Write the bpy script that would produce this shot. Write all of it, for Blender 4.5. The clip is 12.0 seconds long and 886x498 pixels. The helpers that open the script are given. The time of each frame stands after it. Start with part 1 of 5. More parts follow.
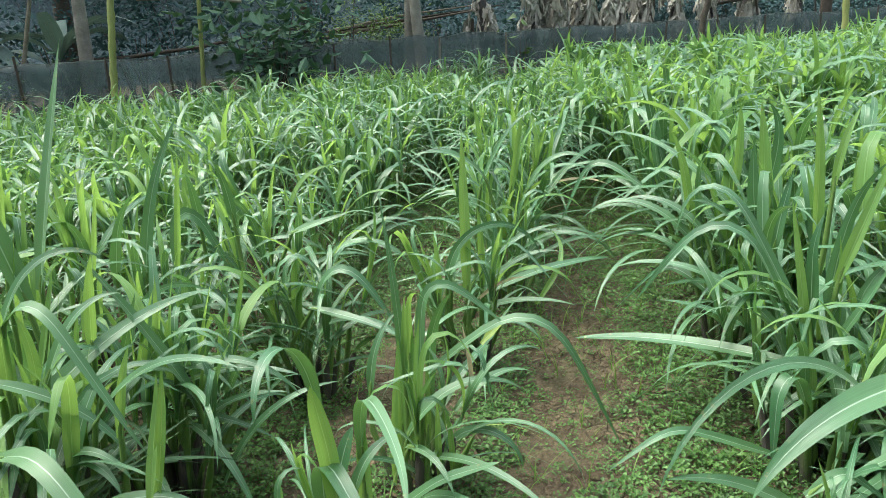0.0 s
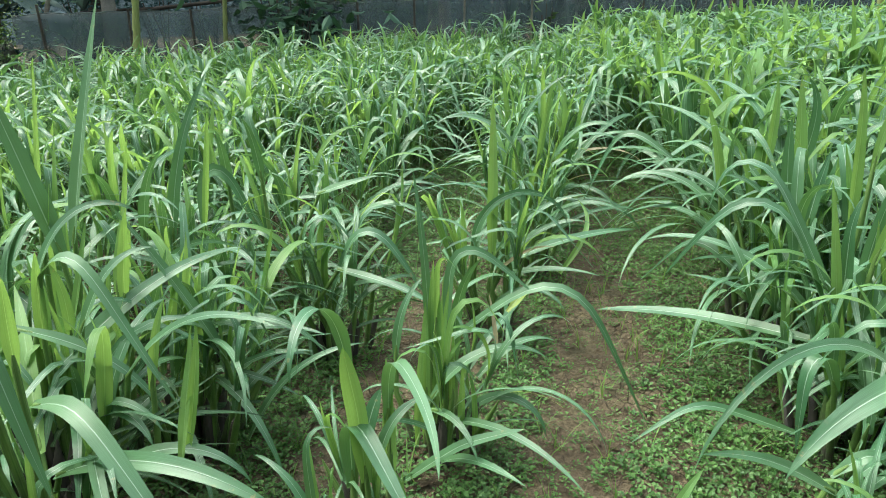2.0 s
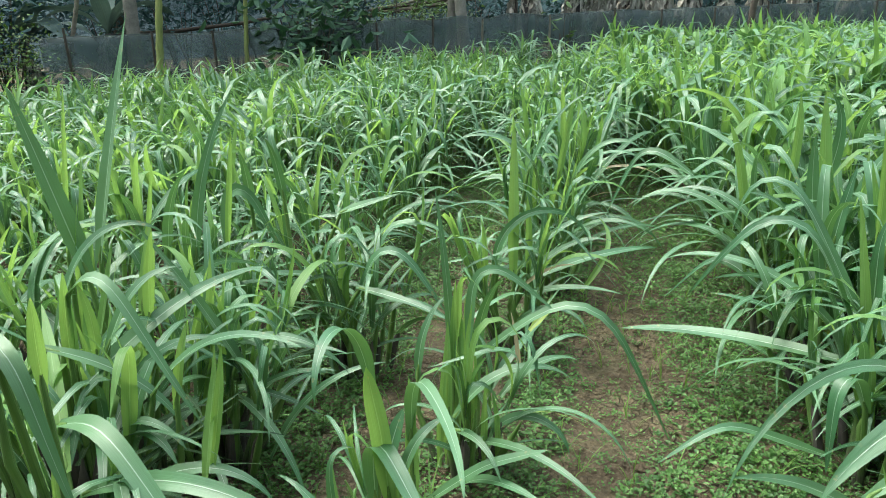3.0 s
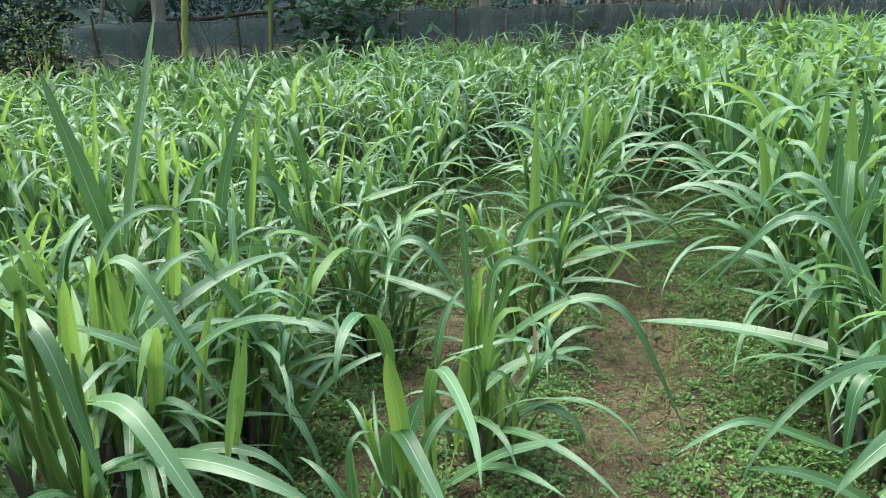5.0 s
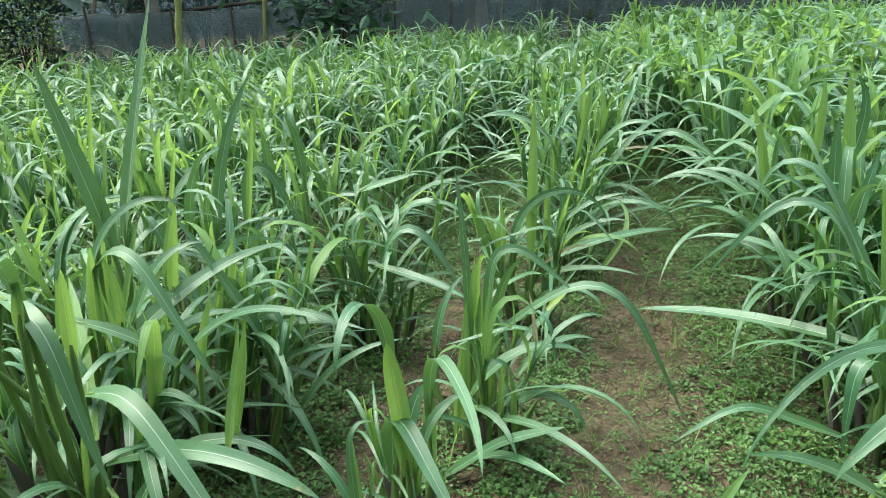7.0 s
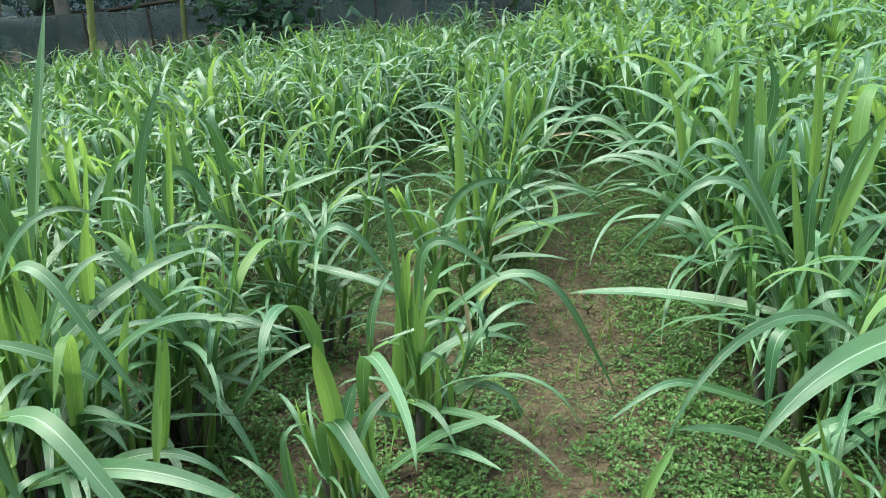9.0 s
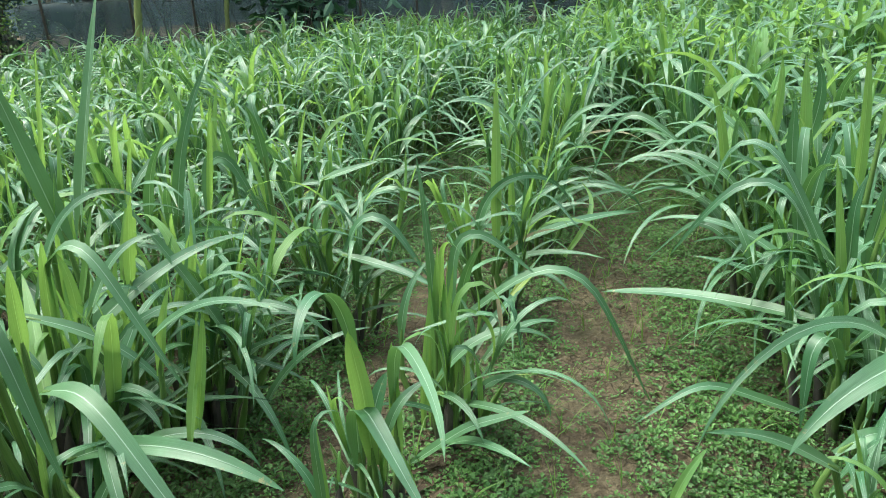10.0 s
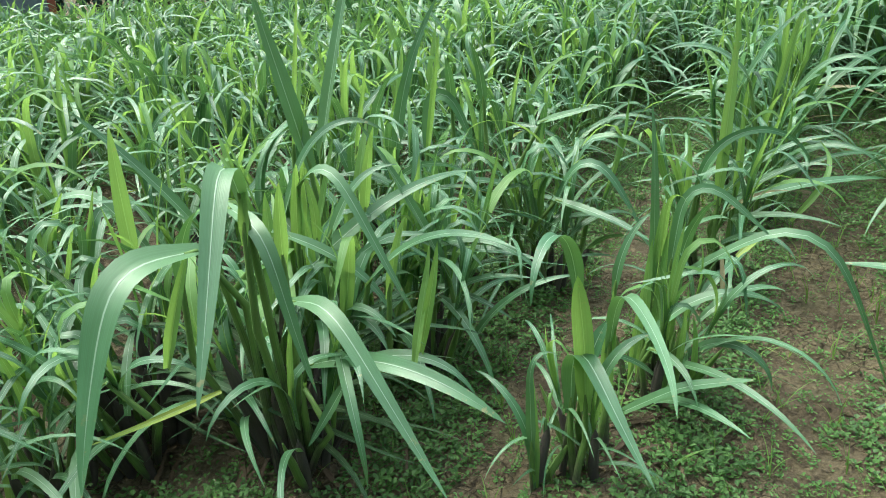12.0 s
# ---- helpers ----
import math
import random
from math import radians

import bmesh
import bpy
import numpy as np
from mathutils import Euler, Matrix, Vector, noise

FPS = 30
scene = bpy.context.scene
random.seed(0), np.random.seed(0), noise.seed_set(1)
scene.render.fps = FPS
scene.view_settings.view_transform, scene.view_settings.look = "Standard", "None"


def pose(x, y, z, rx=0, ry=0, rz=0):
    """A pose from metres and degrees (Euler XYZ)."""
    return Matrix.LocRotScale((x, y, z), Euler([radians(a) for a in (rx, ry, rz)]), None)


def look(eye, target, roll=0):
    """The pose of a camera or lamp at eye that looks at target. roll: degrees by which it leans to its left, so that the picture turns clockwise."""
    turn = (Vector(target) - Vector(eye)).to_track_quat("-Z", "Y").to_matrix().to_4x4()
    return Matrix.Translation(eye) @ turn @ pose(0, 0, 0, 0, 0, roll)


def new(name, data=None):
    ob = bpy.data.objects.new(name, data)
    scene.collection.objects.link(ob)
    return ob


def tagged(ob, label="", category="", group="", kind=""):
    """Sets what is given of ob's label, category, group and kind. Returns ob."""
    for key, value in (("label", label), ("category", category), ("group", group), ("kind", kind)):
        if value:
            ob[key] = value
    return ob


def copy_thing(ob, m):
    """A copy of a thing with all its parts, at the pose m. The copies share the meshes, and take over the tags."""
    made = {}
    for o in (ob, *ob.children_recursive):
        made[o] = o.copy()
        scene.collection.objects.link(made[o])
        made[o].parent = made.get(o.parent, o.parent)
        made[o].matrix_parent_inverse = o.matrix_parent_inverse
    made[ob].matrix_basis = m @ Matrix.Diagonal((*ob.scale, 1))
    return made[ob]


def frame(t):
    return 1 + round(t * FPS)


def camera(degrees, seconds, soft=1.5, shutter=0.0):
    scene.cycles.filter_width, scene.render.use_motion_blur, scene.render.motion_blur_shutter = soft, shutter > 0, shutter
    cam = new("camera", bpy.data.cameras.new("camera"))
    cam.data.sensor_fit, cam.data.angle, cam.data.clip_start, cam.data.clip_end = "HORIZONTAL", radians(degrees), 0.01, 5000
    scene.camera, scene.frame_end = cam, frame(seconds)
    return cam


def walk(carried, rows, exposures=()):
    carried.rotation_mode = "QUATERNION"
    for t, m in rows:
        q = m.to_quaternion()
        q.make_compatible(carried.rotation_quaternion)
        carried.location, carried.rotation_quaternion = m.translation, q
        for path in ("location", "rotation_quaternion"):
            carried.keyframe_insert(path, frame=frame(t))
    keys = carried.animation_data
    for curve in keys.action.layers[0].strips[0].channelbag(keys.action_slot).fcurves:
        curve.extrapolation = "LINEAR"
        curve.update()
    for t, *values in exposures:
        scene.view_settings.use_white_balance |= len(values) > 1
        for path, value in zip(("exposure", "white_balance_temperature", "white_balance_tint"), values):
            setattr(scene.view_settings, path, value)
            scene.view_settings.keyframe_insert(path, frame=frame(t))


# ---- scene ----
cam = camera(62.9, 12.0, soft=0.5)
PATH = [
    (0, (0.192, 0.058, 1.437), (0.074, 1.965, 0.843), -3.4),
    (0.5, (0.13, 0.054, 1.432), (-0.033, 1.949, 0.812), -1.6),
    (1, (0.102, 0.056, 1.431), (-0.104, 1.93, 0.761), -0.2),
    (1.5, (0.121, 0.062, 1.438), (-0.113, 1.932, 0.77), -0.6),
    (2, (0.138, 0.064, 1.439), (-0.017, 1.937, 0.755), -1.6),
    (2.5, (0.127, 0.067, 1.442), (-0.03, 1.95, 0.786), -1.0),
    (3, (0.125, 0.066, 1.443), (-0.079, 1.951, 0.806), -2.2),
    (3.2, (0.118, 0.063, 1.435), (-0.121, 1.943, 0.796), -2.5),
    (4.8, (0.116, 0.047, 1.442), (-0.135, 1.923, 0.796), -1.5),
    (5, (0.122, 0.044, 1.445), (-0.134, 1.915, 0.787), -1.7),
    (5.5, (0.133, 0.043, 1.449), (-0.101, 1.917, 0.791), -2.2),
    (6, (0.129, 0.048, 1.445), (-0.116, 1.918, 0.779), -2.6),
    (6.5, (0.12, 0.055, 1.44), (-0.131, 1.92, 0.764), -2.7),
    (6.7, (0.115, 0.051, 1.44), (-0.14, 1.914, 0.758), -2.3),
    (8.3, (0.157, 0.044, 1.447), (0.047, 1.919, 0.759), -2.7),
    (8.5, (0.165, 0.045, 1.448), (0.096, 1.921, 0.758), -3.0),
    (9, (0.151, 0.062, 1.436), (0.068, 1.93, 0.728), -3.5),
    (9.5, (0.148, 0.056, 1.436), (-0.016, 1.918, 0.724), -2.9),
    (10, (0.144, 0.057, 1.436), (-0.027, 1.915, 0.716), -2.5),
    (10.5, (0.142, 0.058, 1.434), (-0.063, 1.912, 0.713), -2.5),
    (11, (0.119, 0.058, 1.428), (-0.108, 1.907, 0.701), -2.0),
    (11.5, (0.055, 0.046, 1.426), (-0.538, 1.788, 0.641), -3.3),
    (12, (0.009, 0.039, 1.423), (-0.624, 1.746, 0.594), -3.3),
]
walk(cam, [(t, look(eye, target, roll)) for t, eye, target, roll in PATH], exposures=[(0.0, 1.44, 6710, 2), (1.0, 1.44, 6810, 2), (2.5, 1.42, 6560, -1), (5.0, 1.44, 6660, 2), (8.5, 1.40, 6560, -2), (12.0, 1.37, 6510, -4)])

# ---------------------------------------------------------------- light
SUN_ELEV, SUN_ROT = 66.0, 285.0
world = bpy.data.worlds.new("overcast_sky")
scene.world = world
world.use_nodes = True
wn, wl = world.node_tree.nodes, world.node_tree.links
wn.clear()
sky = wn.new("ShaderNodeTexSky")
sky.sky_type, sky.sun_disc = "NISHITA", False
sky.sun_elevation, sky.sun_rotation = radians(SUN_ELEV), radians(SUN_ROT)
sky.air_density, sky.dust_density, sky.ozone_density = 1.0, 4.0, 1.0
soft_sky = wn.new("ShaderNodeHueSaturation")
soft_sky.inputs["Saturation"].default_value = 0.5
bg = wn.new("ShaderNodeBackground")
bg.inputs["Strength"].default_value = 0.14
wo = wn.new("ShaderNodeOutputWorld")
wl.new(sky.outputs[0], soft_sky.inputs["Color"])
# an overcast sky over a clearing: much brighter overhead than at its rim
way = wn.new("ShaderNodeTexCoord")
rise = wn.new("ShaderNodeSeparateXYZ")
wl.new(way.outputs["Generated"], rise.inputs[0])
lift = wn.new("ShaderNodeMath")
lift.operation, lift.use_clamp = "MULTIPLY_ADD", False
lift.inputs[1].default_value, lift.inputs[2].default_value = 1.58, 0.18
wl.new(rise.outputs[2], lift.inputs[0])
floor_of = wn.new("ShaderNodeMath")
floor_of.operation = "MAXIMUM"
floor_of.inputs[1].default_value = 0.12
wl.new(lift.outputs[0], floor_of.inputs[0])
shade = wn.new("ShaderNodeMix")
shade.data_type, shade.blend_type = "RGBA", "MULTIPLY"
shade.inputs[0].default_value = 1.0
wl.new(soft_sky.outputs[0], shade.inputs[6])
wl.new(floor_of.outputs[0], shade.inputs[7])
wl.new(shade.outputs[2], bg.inputs["Color"])
wl.new(bg.outputs[0], wo.inputs["Surface"])

sun = new("sun", bpy.data.lights.new("sun", "SUN"))
sun.data.energy, sun.data.angle, sun.data.color = 0.9, radians(38), (1.0, 0.97, 0.92)
az, el = radians(SUN_ROT), radians(SUN_ELEV)
sun.matrix_world = look(Vector((math.sin(az) * math.cos(el), math.cos(az) * math.cos(el), math.sin(el))) * 30, (0, 0, 0))


# ---------------------------------------------------------------- materials
class Nodes:
    """A short way of building one node material."""

    def __init__(self, name):
        self.mat = bpy.data.materials.new(name)
        self.mat.use_nodes = True
        self.t = self.mat.node_tree
        self.t.nodes.clear()

    def add(self, kind, **values):
        n = self.t.nodes.new(kind)
        for key, v in values.items():
            key = key.replace("_", " ")
            if isinstance(v, bpy.types.NodeSocket):
                self.t.links.new(v, n.inputs[key])
            else:
                n.inputs[key].default_value = v
        return n

    def link(self, a, b):
        self.t.links.new(a, b)

    def ramp(self, fac, stops):
        n = self.t.nodes.new("ShaderNodeValToRGB")
        el = n.color_ramp.elements
        while len(el) < len(stops):
            el.new(0.5)
        for e, (p, c) in zip(el, stops):
            e.position = p
            e.color = (*c, 1) if len(c) == 3 else c
        self.link(fac, n.inputs["Fac"])
        return n.outputs["Color"]

    def grey(self, fac, a, b):
        return self.ramp(fac, [(a, (0, 0, 0)), (b, (1, 1, 1))])

    def mix(self, fac, a, b, blend="MIX"):
        n = self.t.nodes.new("ShaderNodeMix")
        n.data_type, n.blend_type = "RGBA", blend
        for sock, v in ((n.inputs[0], fac), (n.inputs[6], a), (n.inputs[7], b)):
            if isinstance(v, bpy.types.NodeSocket):
                self.link(v, sock)
            elif isinstance(v, (int, float)):
                sock.default_value = v
            else:
                sock.default_value = (*v, 1)
        return n.outputs[2]

    def math(self, op, a, b=0.0):
        n = self.t.nodes.new("ShaderNodeMath")
        n.operation = op
        for sock, v in ((n.inputs[0], a), (n.inputs[1], b)):
            if isinstance(v, bpy.types.NodeSocket):
                self.link(v, sock)
            else:
                sock.default_value = v
        return n.outputs[0]

    def noise(self, vector, scale, detail=3.0, rough=0.55):
        return self.add("ShaderNodeTexNoise", Vector=vector, Scale=scale, Detail=detail, Roughness=rough).outputs["Fac"]

    def bump(self, height, strength, distance):
        return self.add("ShaderNodeBump", Height=height, Strength=strength, Distance=distance).outputs["Normal"]

    def out(self, shader):
        o = self.t.nodes.new("ShaderNodeOutputMaterial")
        self.link(shader, o.inputs["Surface"])
        return self.mat


def blade_material(name, top, dark, pale, glow, rough, share, rib=(0.36, 0.50, 0.36), shine=1.0):
    """A grass blade: u runs across it, v along it. Pale midrib, fine parallel veins, a waxy bloom, dry tip flecks."""
    k = Nodes(name)
    uv = k.add("ShaderNodeTexCoord").outputs["UV"]
    obj = k.t.nodes.new("ShaderNodeObjectInfo")
    geo = k.t.nodes.new("ShaderNodeNewGeometry")
    pos = geo.outputs["Position"]
    sep = k.add("ShaderNodeSeparateXYZ", Vector=uv)
    u, v = sep.outputs[0], sep.outputs[1]
    off = k.math("ABSOLUTE", k.math("SUBTRACT", u, 0.5))
    vein = k.add("ShaderNodeMapping", Vector=uv)
    vein.inputs["Scale"].default_value = (34, 1.1, 1)
    veins = k.noise(vein.outputs[0], 1.0, 2.0, 0.5)
    patch = k.noise(pos, 9.0, 3.0)
    rnd = k.math("FRACT", k.math("ADD", obj.outputs["Random"], geo.outputs["Random Per Island"]))
    col = k.mix(k.grey(patch, 0.3, 0.72), dark, top)
    col = k.mix(k.math("MULTIPLY", rnd, 0.55), col, pale)
    col = k.mix(k.math("MULTIPLY", k.grey(veins, 0.42, 0.70), 0.28), col, tuple(min(1, c * 1.8 + 0.04) for c in top))
    # the lower, younger half of a blade is paler and yellower
    foot = k.math("MULTIPLY", k.ramp(v, [(0.0, (1, 1, 1)), (0.30, (0.75, 0.75, 0.75)), (0.62, (0, 0, 0))]), 0.26)
    col = k.mix(foot, col, tuple(c * f for c, f in zip(pale, (1.25, 1.12, 0.85))))
    # dry flecks gather at the tips of some blades
    fleck = k.math("MULTIPLY", k.grey(k.noise(pos, 60.0, 2.0), 0.62, 0.70), k.grey(v, 0.70, 1.0))
    col = k.mix(k.math("MULTIPLY", fleck, 0.8), col, (0.36, 0.27, 0.12))
    ribmask = k.ramp(off, [(0.0, (1, 1, 1)), (0.014, (1, 1, 1)), (0.036, (0, 0, 0))])
    ribfade = k.math("MULTIPLY", ribmask, k.ramp(v, [(0.0, (0.9, 0.9, 0.9)), (0.75, (0.65, 0.65, 0.65)), (1.0, (0, 0, 0))]))
    col = k.mix(ribfade, col, rib)
    height = k.math("ADD", k.math("MULTIPLY", veins, 0.6), k.math("MULTIPLY", ribmask, -0.8))
    nrm = k.bump(height, 0.45, 0.0016)
    p = k.add("ShaderNodeBsdfPrincipled", Base_Color=col, Normal=nrm)
    k.link(k.math("ADD", k.math("MULTIPLY", patch, 0.22), rough), p.inputs["Roughness"])
    p.inputs["Specular IOR Level"].default_value = shine
    p.inputs["Sheen Weight"].default_value, p.inputs["Sheen Roughness"].default_value = 0.10, 0.35
    p.inputs["Sheen Tint"].default_value = (0.82, 0.95, 0.86, 1)
    tr = k.add("ShaderNodeBsdfTranslucent", Color=k.mix(0.5, k.mix(0.6, glow, col, "MIX"), glow), Normal=nrm)
    m = k.add("ShaderNodeMixShader", Fac=share)
    k.link(p.outputs[0], m.inputs[1])
    k.link(tr.outputs[0], m.inputs[2])
    return k.out(m.outputs[0])


def plain_material(name, a, b, scale, rough=0.85, bump=0.4, dist=0.01, fine=None, stretch=(1, 1, 1), spec=0.3):
    """A matt surface with variation at two scales."""
    k = Nodes(name)
    co = k.add("ShaderNodeTexCoord").outputs["Object"]
    mp = k.add("ShaderNodeMapping", Vector=co)
    mp.inputs["Scale"].default_value = stretch
    obj = k.t.nodes.new("ShaderNodeObjectInfo")
    n1 = k.noise(mp.outputs[0], scale, 4.0)
    n2 = k.noise(mp.outputs[0], fine or scale * 7, 4.0, 0.65)
    col = k.mix(k.grey(n1, 0.3, 0.7), a, b)
    col = k.mix(k.math("MULTIPLY", k.grey(n2, 0.45, 0.8), 0.5), col, tuple(c * 0.45 for c in a))
    col = k.mix(k.math("MULTIPLY", obj.outputs["Random"], 0.3), col, b)
    p = k.add("ShaderNodeBsdfPrincipled", Base_Color=col, Roughness=rough,
              Normal=k.bump(k.math("ADD", n1, k.math("MULTIPLY", n2, 0.6)), bump, dist))
    p.inputs["Specular IOR Level"].default_value = spec
    return k.out(p.outputs[0])


def leafy_material(name, a, b, glow, rough=0.5, share=0.25, scale=6.0, shine=0.5):
    """Broad leaves of weeds, shrubs and trees."""
    k = Nodes(name)
    geo = k.t.nodes.new("ShaderNodeNewGeometry")
    n1 = k.noise(geo.outputs["Position"], scale, 3.0)
    col = k.mix(geo.outputs["Random Per Island"], a, b)
    col = k.mix(k.math("MULTIPLY", k.grey(n1, 0.4, 0.75), 0.6), col, tuple(c * 0.5 for c in a))
    p = k.add("ShaderNodeBsdfPrincipled", Base_Color=col, Roughness=rough)
    p.inputs["Specular IOR Level"].default_value = shine
    tr = k.add("ShaderNodeBsdfTranslucent", Color=glow + (1,))
    m = k.add("ShaderNodeMixShader", Fac=share)
    k.link(p.outputs[0], m.inputs[1])
    k.link(tr.outputs[0], m.inputs[2])
    return k.out(m.outputs[0])


def soil_material():
    k = Nodes("damp_soil")
    pos = k.t.nodes.new("ShaderNodeNewGeometry").outputs["Position"]
    big = k.noise(pos, 1.7, 4.0)
    mid = k.noise(pos, 9.0, 5.0, 0.6)
    fine = k.noise(pos, 70.0, 5.0, 0.7)
    lump = k.noise(pos, 24.0, 4.0, 0.6)
    warp = k.add("ShaderNodeVectorMath")
    warp.operation = "MULTIPLY_ADD"
    k.link(k.add("ShaderNodeTexNoise", Vector=pos, Scale=14.0, Detail=2.0).outputs["Color"], warp.inputs[0])
    warp.inputs[1].default_value = (0.05, 0.05, 0.05)
    k.link(pos, warp.inputs[2])
    vor = k.add("ShaderNodeTexVoronoi", Vector=warp.outputs[0], Scale=17.0)
    vor.feature = "DISTANCE_TO_EDGE"
    col = k.mix(k.grey(big, 0.32, 0.68), (0.082, 0.060, 0.036), (0.162, 0.126, 0.074))
    col = k.mix(k.math("MULTIPLY", k.grey(mid, 0.46, 0.66), 0.8), col, (0.240, 0.192, 0.116))
    col = k.mix(k.math("MULTIPLY", k.grey(lump, 0.50, 0.68), 0.7), col, (0.062, 0.042, 0.027))
    col = k.mix(k.math("MULTIPLY", k.grey(fine, 0.48, 0.66), 0.7), col, (0.050, 0.035, 0.022))
    crack = k.math("MULTIPLY", k.ramp(vor.outputs["Distance"], [(0.0, (1, 1, 1)), (0.05, (0, 0, 0))]), k.grey(big, 0.42, 0.58))
    col = k.mix(k.math("MULTIPLY", crack, 0.7), col, (0.030, 0.021, 0.014))
    moss = k.math("MULTIPLY", k.grey(k.noise(pos, 5.0, 4.0), 0.52, 0.7), 0.35)
    col = k.mix(moss, col, (0.060, 0.080, 0.030))
    h = k.math("ADD", k.math("ADD", k.math("MULTIPLY", mid, 0.8), k.math("MULTIPLY", fine, 0.5)), k.math("ADD", k.math("MULTIPLY", lump, 0.8), k.math("MULTIPLY", crack, -0.5)))
    p = k.add("ShaderNodeBsdfPrincipled", Base_Color=col, Normal=k.bump(h, 1.0, 0.045))
    k.link(k.math("ADD", k.math("MULTIPLY", mid, 0.35), 0.55), p.inputs["Roughness"])
    p.inputs["Specular IOR Level"].default_value = 0.35
    return k.out(p.outputs[0])


def sheath_material():
    """Leaf sheaths round a culm: purple-grey and dry at the foot, yellow-green where the blades leave."""
    k = Nodes("cane_sheath")
    uv = k.add("ShaderNodeTexCoord").outputs["UV"]
    pos = k.t.nodes.new("ShaderNodeNewGeometry").outputs["Position"]
    v = k.add("ShaderNodeSeparateXYZ", Vector=uv).outputs[1]
    streak = k.add("ShaderNodeMapping", Vector=uv)
    streak.inputs["Scale"].default_value = (9, 1.5, 1)
    n1 = k.noise(streak.outputs[0], 3.0, 3.0)
    n2 = k.noise(pos, 26.0, 3.0)
    green = k.mix(k.grey(n1, 0.3, 0.7), (0.085, 0.170, 0.045), (0.170, 0.270, 0.075))
    old = k.mix(k.grey(n1, 0.35, 0.65), (0.036, 0.034, 0.038), (0.105, 0.088, 0.074))
    age = k.grey(k.math("ADD", v, k.math("MULTIPLY", n2, 0.30)), 0.20, 0.44)
    p = k.add("ShaderNodeBsdfPrincipled", Base_Color=k.mix(age, old, green), Roughness=0.5, Normal=k.bump(n1, 0.4, 0.003))
    p.inputs["Specular IOR Level"].default_value = 0.35
    return k.out(p.outputs[0])


def net_material():
    k = Nodes("dark_green_shade_net")
    pos = k.t.nodes.new("ShaderNodeNewGeometry").outputs["Position"]
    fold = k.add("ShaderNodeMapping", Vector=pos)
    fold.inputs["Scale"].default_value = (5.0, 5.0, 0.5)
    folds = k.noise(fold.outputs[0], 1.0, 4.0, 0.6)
    n1 = k.noise(pos, 0.9, 3.0)
    col = k.mix(k.grey(n1, 0.35, 0.68), (0.086, 0.126, 0.134), (0.180, 0.232, 0.240))
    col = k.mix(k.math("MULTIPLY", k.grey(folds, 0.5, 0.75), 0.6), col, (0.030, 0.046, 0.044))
    p = k.add("ShaderNodeBsdfPrincipled", Base_Color=col, Roughness=0.65, Normal=k.bump(folds, 0.8, 0.06))
    tr = k.t.nodes.new("ShaderNodeBsdfTransparent")
    m = k.add("ShaderNodeMixShader", Fac=k.math("ADD", 0.20, k.math("MULTIPLY", k.grey(n1, 0.3, 0.7), 0.42)))
    k.link(p.outputs[0], m.inputs[1])
    k.link(tr.outputs[0], m.inputs[2])
    return k.out(m.outputs[0])


LEAF = blade_material("cane_leaf", (0.044, 0.154, 0.068), (0.011, 0.064, 0.024), (0.122, 0.250, 0.116), (0.24, 0.50, 0.10), 0.34, 0.17, rib=(0.36, 0.49, 0.37), shine=0.78)
SPEAR = blade_material("young_cane_leaf", (0.130, 0.280, 0.084), (0.070, 0.200, 0.056), (0.200, 0.340, 0.120), (0.38, 0.60, 0.11), 0.38, 0.44, rib=(0.30, 0.48, 0.20), shine=0.5)
YELLOWED = blade_material("yellowed_cane_leaf", (0.240, 0.350, 0.055), (0.150, 0.270, 0.045), (0.330, 0.360, 0.080), (0.44, 0.54, 0.08), 0.45, 0.30)
DRY = blade_material("dry_cane_leaf", (0.400, 0.350, 0.215), (0.270, 0.220, 0.130), (0.480, 0.430, 0.290), (0.40, 0.28, 0.12), 0.65, 0.20)
# Old dull leaf, with the shade at the clump foot put into its colour.
SHADED_OLD_LEAF = blade_material("shaded_old_cane_leaf", (0.030, 0.085, 0.032), (0.012, 0.042, 0.017), (0.062, 0.110, 0.040), (0.10, 0.20, 0.05), 0.5, 0.10, rib=(0.16, 0.22, 0.13), shine=0.3)
# Brown-black straps that paint the shade under the nearest clumps.
FOOT_SHADE = blade_material("foot_shade_leaf", (0.070, 0.048, 0.032), (0.034, 0.024, 0.019), (0.120, 0.090, 0.058), (0.10, 0.07, 0.04), 0.7, 0.08, rib=(0.12, 0.09, 0.06), shine=0.2)
STALK = sheath_material()
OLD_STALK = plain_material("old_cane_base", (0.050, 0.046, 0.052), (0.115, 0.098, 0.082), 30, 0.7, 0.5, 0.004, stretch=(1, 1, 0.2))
SOIL = soil_material()
WEED = leafy_material("weed_leaf", (0.026, 0.090, 0.017), (0.112, 0.232, 0.055), (0.18, 0.36, 0.04), 0.55, 0.16, 4.0)
GRASS = leafy_material("thin_grass", (0.070, 0.160, 0.035), (0.150, 0.260, 0.060), (0.25, 0.42, 0.05), 0.5, 0.28)
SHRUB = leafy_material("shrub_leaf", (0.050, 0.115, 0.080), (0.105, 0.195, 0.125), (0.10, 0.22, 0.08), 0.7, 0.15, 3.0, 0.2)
# Shrub leaves coloured darker and bluer to stand in for shade behind the fence.
SHADED_SHRUB = leafy_material("shaded_shrub_leaf", (0.044, 0.090, 0.104), (0.068, 0.128, 0.138), (0.06, 0.14, 0.10), 0.8, 0.12, 3.0, 0.12)
LIGHT_SHRUB = leafy_material("light_shrub_leaf", (0.060, 0.130, 0.040), (0.120, 0.210, 0.060), (0.16, 0.30, 0.05), 0.5, 0.22, 3.0)
